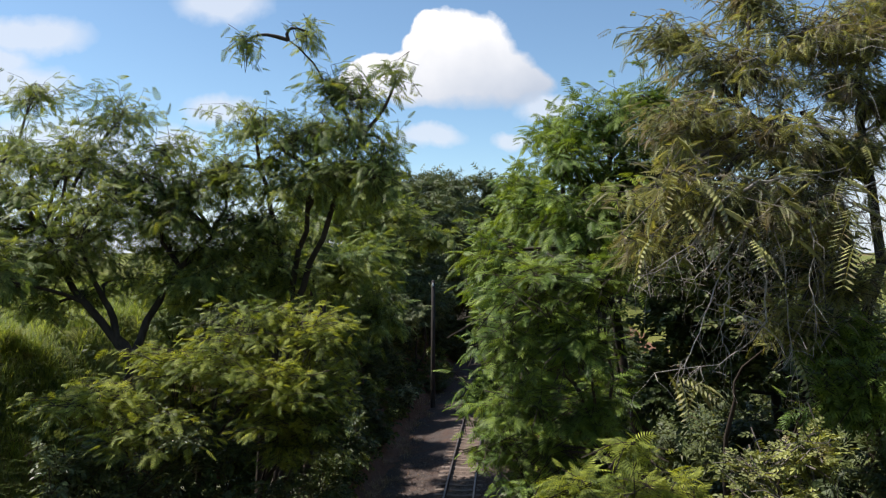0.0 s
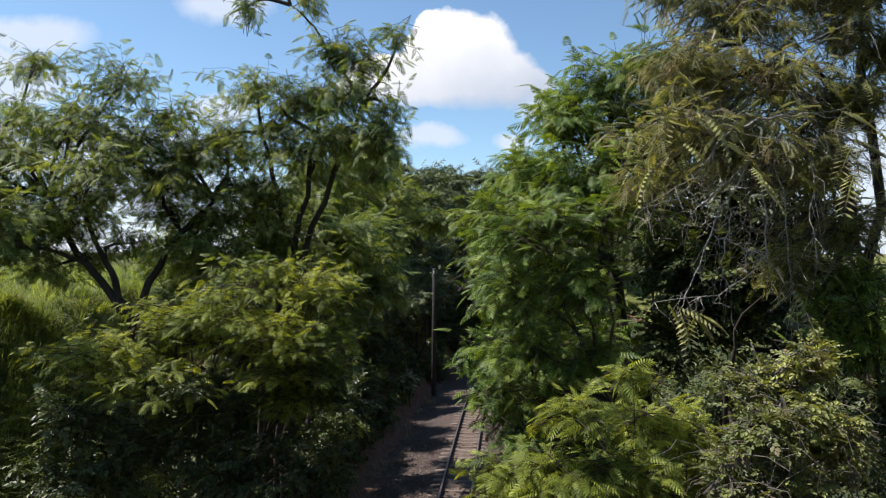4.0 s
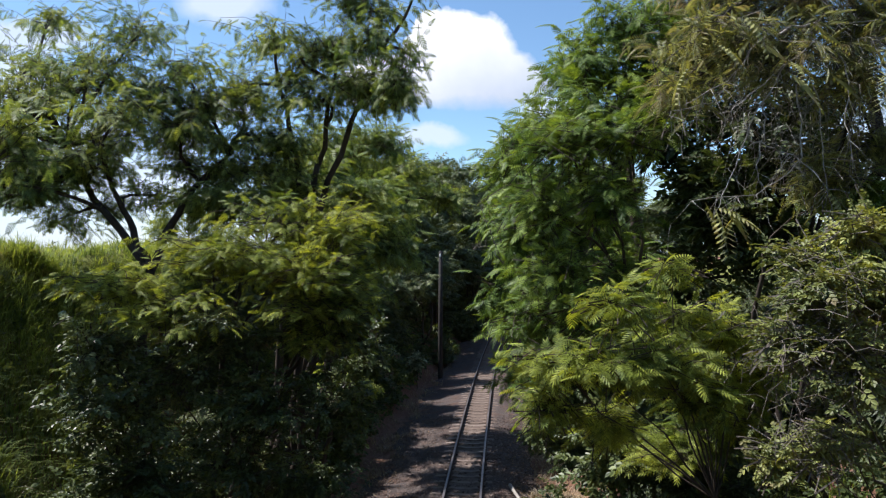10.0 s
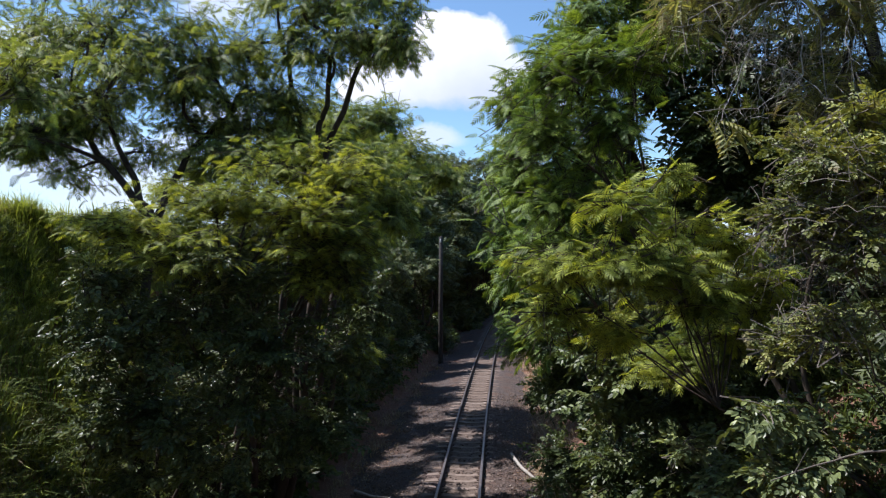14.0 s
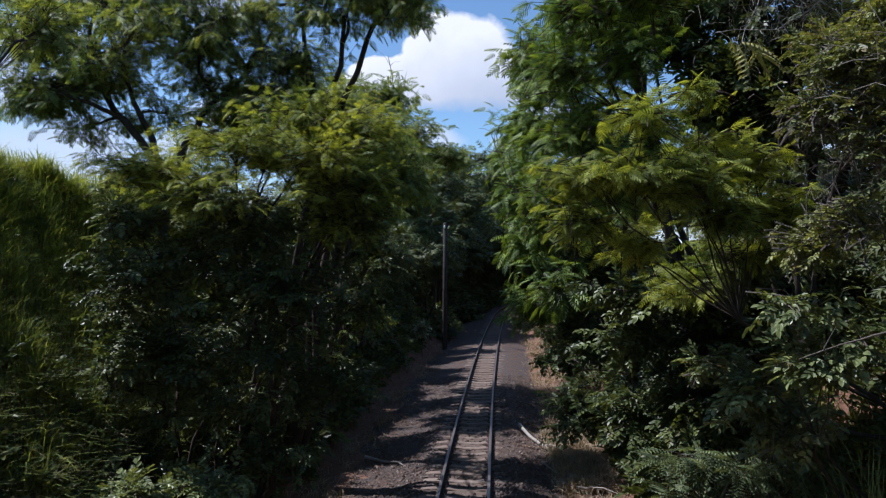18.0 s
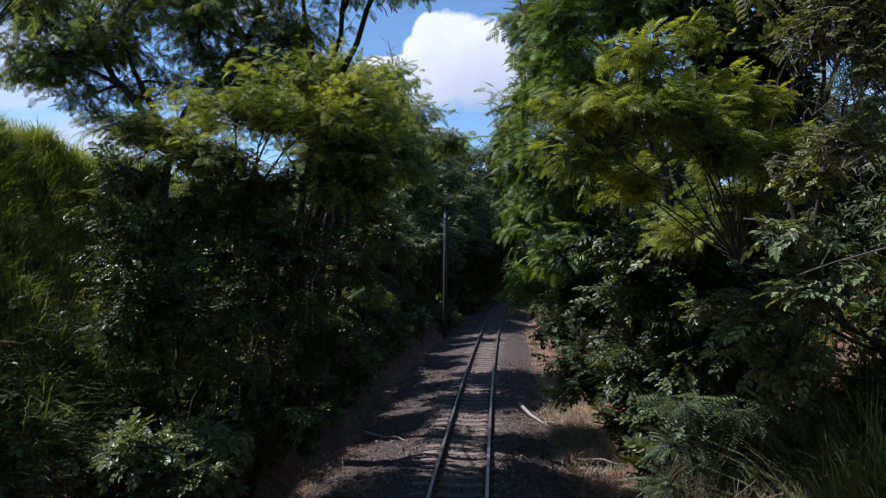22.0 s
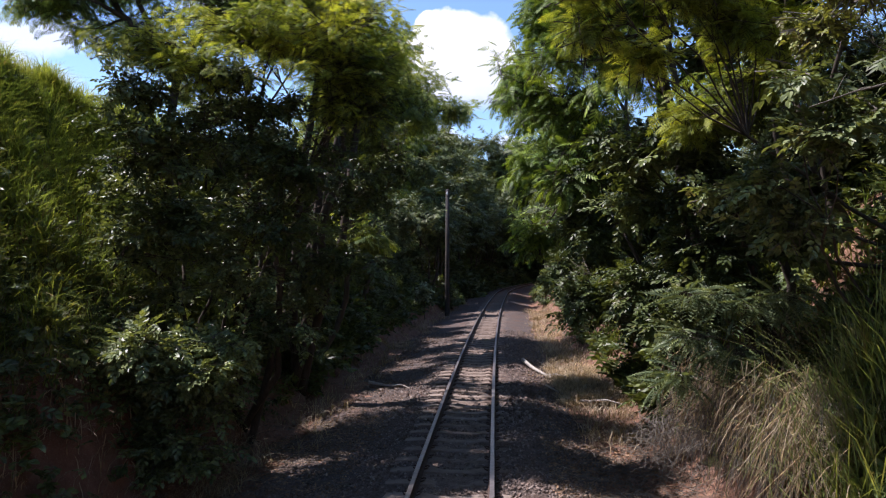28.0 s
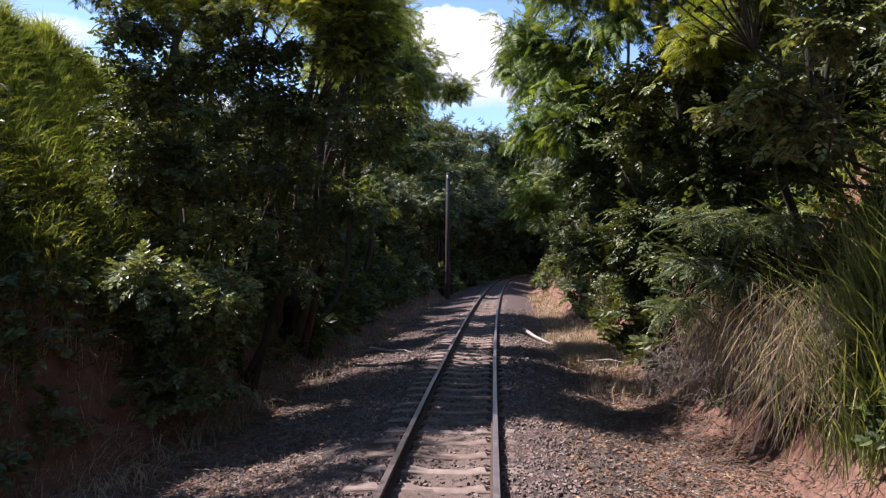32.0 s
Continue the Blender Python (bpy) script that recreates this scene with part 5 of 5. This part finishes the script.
grass("field_grass", "tall yellow-green grass of the field above the cutting", on_ground(tuft_points(-34, -8.2, 6, 50, 4200, 12, 0.28), True), 0.60, 0.7, 0.020, M_GRASS)
grass("bank_grass", "long green grass matted over the steep bank", on_ground(tuft_points(-9.5, -4.6, 4, 20, 1000, 14, 0.10), True), 0.45, 0.9, 0.018, M_GRASS)
grass("dry_grass", "dry straw-coloured grass along the foot of the bank", on_ground(tuft_points(-4.2, -2.6, 10, 45, 130, 14, 0.12), True), 0.38, 1.1, 0.014, M_DRY)
grass("dry_grass", "dry straw-coloured grass beside the ballast", on_ground(tuft_points(2.3, 3.6, 12, 45, 420, 16, 0.14), True), 0.38, 1.0, 0.014, M_DRY)
grass("dry_grass", "dry grass hanging over the red soil bank", on_ground(tuft_points(4.1, 4.8, 6.2, 9.4, 90, 26, 0.09), True) + np.array([0, 0, 0.1]), 0.6, 1.4, 0.009, M_DRY)
grass("bank_grass", "low green grass on the bank", on_ground(tuft_points(4.2, 8.0, 3.5, 22, 700, 14, 0.14), True), 0.6, 0.9, 0.02, M_GRASS)
grass("dry_grass", "patch of pale straw beside the fallen branch", on_ground(tuft_points(2.2, 3.5, 15.2, 20, 330, 24, 0.10), True), 0.42, 0.9, 0.013, M_DRY)
grass("dry_grass", "brown dry grass on the shaded foot of the bank", on_ground(tuft_points(-6.2, -3.3, 3.8, 12, 300, 18, 0.10), True), 0.42, 1.1, 0.010, M_DRY)
grass("bank_grass", "long arching green grass on the upper bank", on_ground(tuft_points(-9.6, -4.8, 6, 15, 1300, 24, 0.09), True), 0.60, 0.9, 0.015, M_GRASS)
grass("tall_grass", "tall arching green cane grass on the bank", on_ground(tuft_points(3.85, 4.45, 5.7, 6.8, 60, 16, 0.09), True), 1.8, 0.55, 0.013, M_CANE)

# straw hanging down the face of the bank
def straw(label, n, y0, y1, z0, z1, mat):
    S = np.stack([rng.uniform(2.75, 3.6, n), rng.uniform(y0, y1, n), rng.uniform(z0, z1, n)], -1)
    S[:, 0] += 0.12 * (7.0 - S[:, 1])
    E = S + np.stack([rng.normal(-0.16, 0.22, n), rng.normal(-0.1, 0.22, n), -rng.uniform(0.3, 1.0, n)], -1)
    E[:, 2] = np.maximum(E[:, 2], ground_z(E[:, 0], E[:, 1]) + rng.uniform(0.22, 0.6, n))
    V, Q, _ = twigs_of(S, E, 0.005, 0.002, 0.05)
    tagged(new("hanging_straw", mesh_of("hanging_straw", V, [Q], mat)), label, "grass", kind="stuff")


straw("brown straw hanging over the face of the red bank", 900, 6.3, 9.2, 0.85, 1.8, M_DRY)
straw("grey dead stems hanging over the face of the red bank", 420, 6.6, 9.6, 0.6, 1.6, M_TWIG)
straw("green grass stems hanging among the straw of the bank", 170, 6.3, 9.0, 0.9, 1.9, M_CANE)


# low leafy cover on the slopes of the cutting
def slope_cover(label, side, s0, s1, y0, y1, count, size, mat):
    y = y0 + (y1 - y0) * rng.random(count) ** 1.5
    d = rng.uniform(s0, s1, count)
    x = track_x(y) + side * d
    pos = np.stack([x, y, ground_z(x, y) + rng.uniform(0.0, 0.3, count)], -1)
    way = np.stack([-side * rng.uniform(0.3, 1.0, count), rng.normal(-0.5, 0.6, count), rng.uniform(-0.3, 0.6, count)], -1)
    V, Q = scattered(BROAD, pos, way, size * rng.uniform(0.6, 1.4, count), 0.8)
    tagged(new("ground_cover", mesh_of("ground_cover", V, [Q], mat)), label, "ground cover", kind="stuff")


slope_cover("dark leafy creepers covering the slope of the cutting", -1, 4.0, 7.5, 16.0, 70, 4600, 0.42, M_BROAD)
# dark leaves stand in for deep shade on soil and dry stems here
slope_cover("dark leaves added at the foot of the slope in place of deep shade", -1, 4.0, 5.8, 4.0, 16, 2400, 0.2, M_BROAD)
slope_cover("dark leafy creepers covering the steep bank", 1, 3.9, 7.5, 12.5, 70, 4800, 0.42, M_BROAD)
slope_cover("leafy weeds among the long grass of the bank", -1, 4.4, 9.0, 6.5, 17, 1500, 0.2, M_SUNLITBROAD)
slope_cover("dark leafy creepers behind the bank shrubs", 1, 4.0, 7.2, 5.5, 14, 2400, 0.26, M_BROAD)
slope_cover("green creepers among the trees at the bend", -1, 2.9, 9.0, 60, 125, 3000, 1.0, M_FAR)

# ---- fallen wood, litter and stones ----
def fallen(label, pts, r):
    ob = tagged(new("fallen_branch"), label, "branch")
    P = np.array(pts, float)
    ob.location = P[0]
    f = np.linspace(0, len(P) - 1, 9)
    L = np.stack([np.interp(f, np.arange(len(P)), P[:, k] - P[0, k]) for k in range(3)], -1)
    V, Q = tube(L, np.linspace(r, r * 0.5, 9), 7)
    part("stick", mesh_of("stick", V, [Q], M_DEADWOOD, True), ob)
    V, Q = tube([L[5], L[5] + (0.25, -0.2, 0.06), L[5] + (0.5, -0.5, 0.04)], [r * 0.5, r * 0.4, r * 0.2], 5)
    part("side_twig", mesh_of("side_twig", V, [Q], M_DEADWOOD, True), ob)


def low(x, y, up=0.05):
    return (x, y, float(surface_z(x, y)) + up)


fallen("pale fallen branch lying beside the ballast", [low(1.80, 20.3, 0.16), low(1.98, 19.4, 0.1), low(2.30, 18.6, 0.09), low(2.75, 18.0, 0.12)], 0.06)
fallen("grey fallen branch on the litter", [low(2.0, 17.0, 0.1), low(2.3, 16.4), low(2.7, 16.0)], 0.022)
fallen("short brown fallen branch on the litter", [low(2.3, 15.6, 0.12), low(2.7, 15.0, 0.15), low(3.1, 15.2, 0.2)], 0.035)
fallen("pale fallen branch at the edge of the ballast", [low(-2.6, 17.7, 0.12), low(-2.1, 17.4), low(-1.6, 17.1)], 0.045)

n = 17000
p = np.stack([np.where(rng.random(n) < 0.55, rng.uniform(1.4, 3.6, n), rng.uniform(-3.9, 4.2, n)), 4.5 + 26 * rng.random(n) ** 1.8], -1)
p = np.concatenate([p, np.stack([rng.uniform(1.4, 3.7, 11000), rng.uniform(4.4, 12, 11000)], -1), np.stack([rng.uniform(-4.1, -1.6, 9000), rng.uniform(4.4, 14, 9000)], -1),
                    np.stack([rng.uniform(-4.3, -2.2, 3500), rng.uniform(14, 34, 3500)], -1)])
p = p[rng.permutation(len(p))]
p = p[np.abs(p[:, 0]) > 1.3]
pos = on_ground(p, True) + np.array([0, 0, 0.05])
LEAFLET = (np.array([(0, 0, 0), (0.5, 0.22, 0.1), (1, 0, 0.02), (0.5, -0.22, 0.08)], float), np.array([(0, 1, 2, 3)]))
V, Q = scattered(LEAFLET, pos, np.concatenate([rng.normal(0, 1, (len(pos), 2)), rng.normal(0, 0.25, (len(pos), 1))], 1), rng.uniform(0.03, 0.085, len(pos)), 0.5)
tagged(new("leaf_litter", mesh_of("leaf_litter", V, [Q], M_LITTER)), "dry fallen leaves strewn over the soil", "leaf litter", kind="stuff")
S = on_ground(p[:8500], True) + np.array([0, 0, 0.05])
V, Q, _ = twigs_of(S, S + np.concatenate([rng.normal(0, 0.11, (len(S), 2)), rng.uniform(-0.03, 0.06, (len(S), 1))], 1), 0.006, 0.003)
tagged(new("twig_litter", mesh_of("twig_litter", V, [Q], M_TWIG)), "thin dead twigs strewn beside the track", "twigs", kind="stuff")


def stone_shape():
    V = np.array([(x, y, z) for x in (-1, 1) for y in (-1, 1) for z in (-1, 1)], float) * rng.uniform(0.55, 1.0, (8, 3))
    return V, np.array([(0, 1, 3, 2), (4, 6, 7, 5), (0, 4, 5, 1), (2, 3, 7, 6), (0, 2, 6, 4), (1, 5, 7, 3)])


def stone_places(count, y0, y1, power=1.0):
    y = y0 + (y1 - y0) * rng.random(count) ** power
    d = rng.uniform(-2.9, 2.2, count)
    keep = (np.abs(np.abs(d) - 0.533) > 0.075) & ~((np.abs(((y - 1.0) / PITCH + 0.5) % 1 - 0.5) < 0.20) & (d > -1.05) & (d < 0.75) & (rng.random(count) < 0.96))
    keep &= ~((np.abs(d) < 0.5) & (rng.random(count) < 0.6))
    d, y = d[keep], y[keep]
    return np.stack([track_x(y) + d, y, fall(y) + bed_top(d) + 0.002], -1)


shapes = [stone_shape() for _ in range(8)]
loose = [mesh_of("stone", v * 0.022, [q], M_STONE) for v, q in shapes]
for q in stone_places(380, 5.2, 6.6)[:300]:
    s = part("stone", loose[int(rng.integers(0, 8))], bed)
    s.matrix_basis = pose(*q, *rng.uniform(0, 360, 3)) @ Matrix.Diagonal((*rng.uniform(0.7, 1.25, 3), 1))
pieces = []
for k, (v, q) in enumerate(shapes):
    for count, y0, y1, power, size in ((2500, 4.6, 13, 1.0, 0.019), (900, 13, 30, 1.3, 0.027)):
        pos = stone_places(count, y0, y1, power)
        pieces.append(scattered((v, q), pos, rng.normal(0, 1, (len(pos), 3)), size * rng.uniform(0.6, 1.35, len(pos)), 1.0))
V, Q = joined(pieces)
part("stone_mass", mesh_of("stone_mass", V, [Q], M_STONE), bed, kind="stuff")

# grass and scrub on the cutting behind
for side in (-1, 1):
    for label, lo, hi, y0, y1, tufts, mat in (("long green grass on the banks behind", 4.6, 9.5, -16, 5.0, 900, M_GRASS), ("dry grass along the foot of the banks behind", 2.6, 4.8, -16, 4.4, 420, M_DRY)):
        p = tuft_points(lo, hi, y0, y1, tufts, 14, 0.14)
        p[:, 0] *= side
        grass("bank_grass" if mat is M_GRASS else "dry_grass", label, on_ground(p, True), 0.5, 1.0, 0.02, mat)
pieces = []
for v, q in shapes:
    pos = stone_places(420, -12, 4.6)
    pieces.append(scattered((v, q), pos, rng.normal(0, 1, (len(pos), 3)), 0.024 * rng.uniform(0.6, 1.35, len(pos)), 1.0))
V, Q = joined(pieces)
part("stone_mass", mesh_of("stone_mass", V, [Q], M_STONE), bed, kind="stuff")
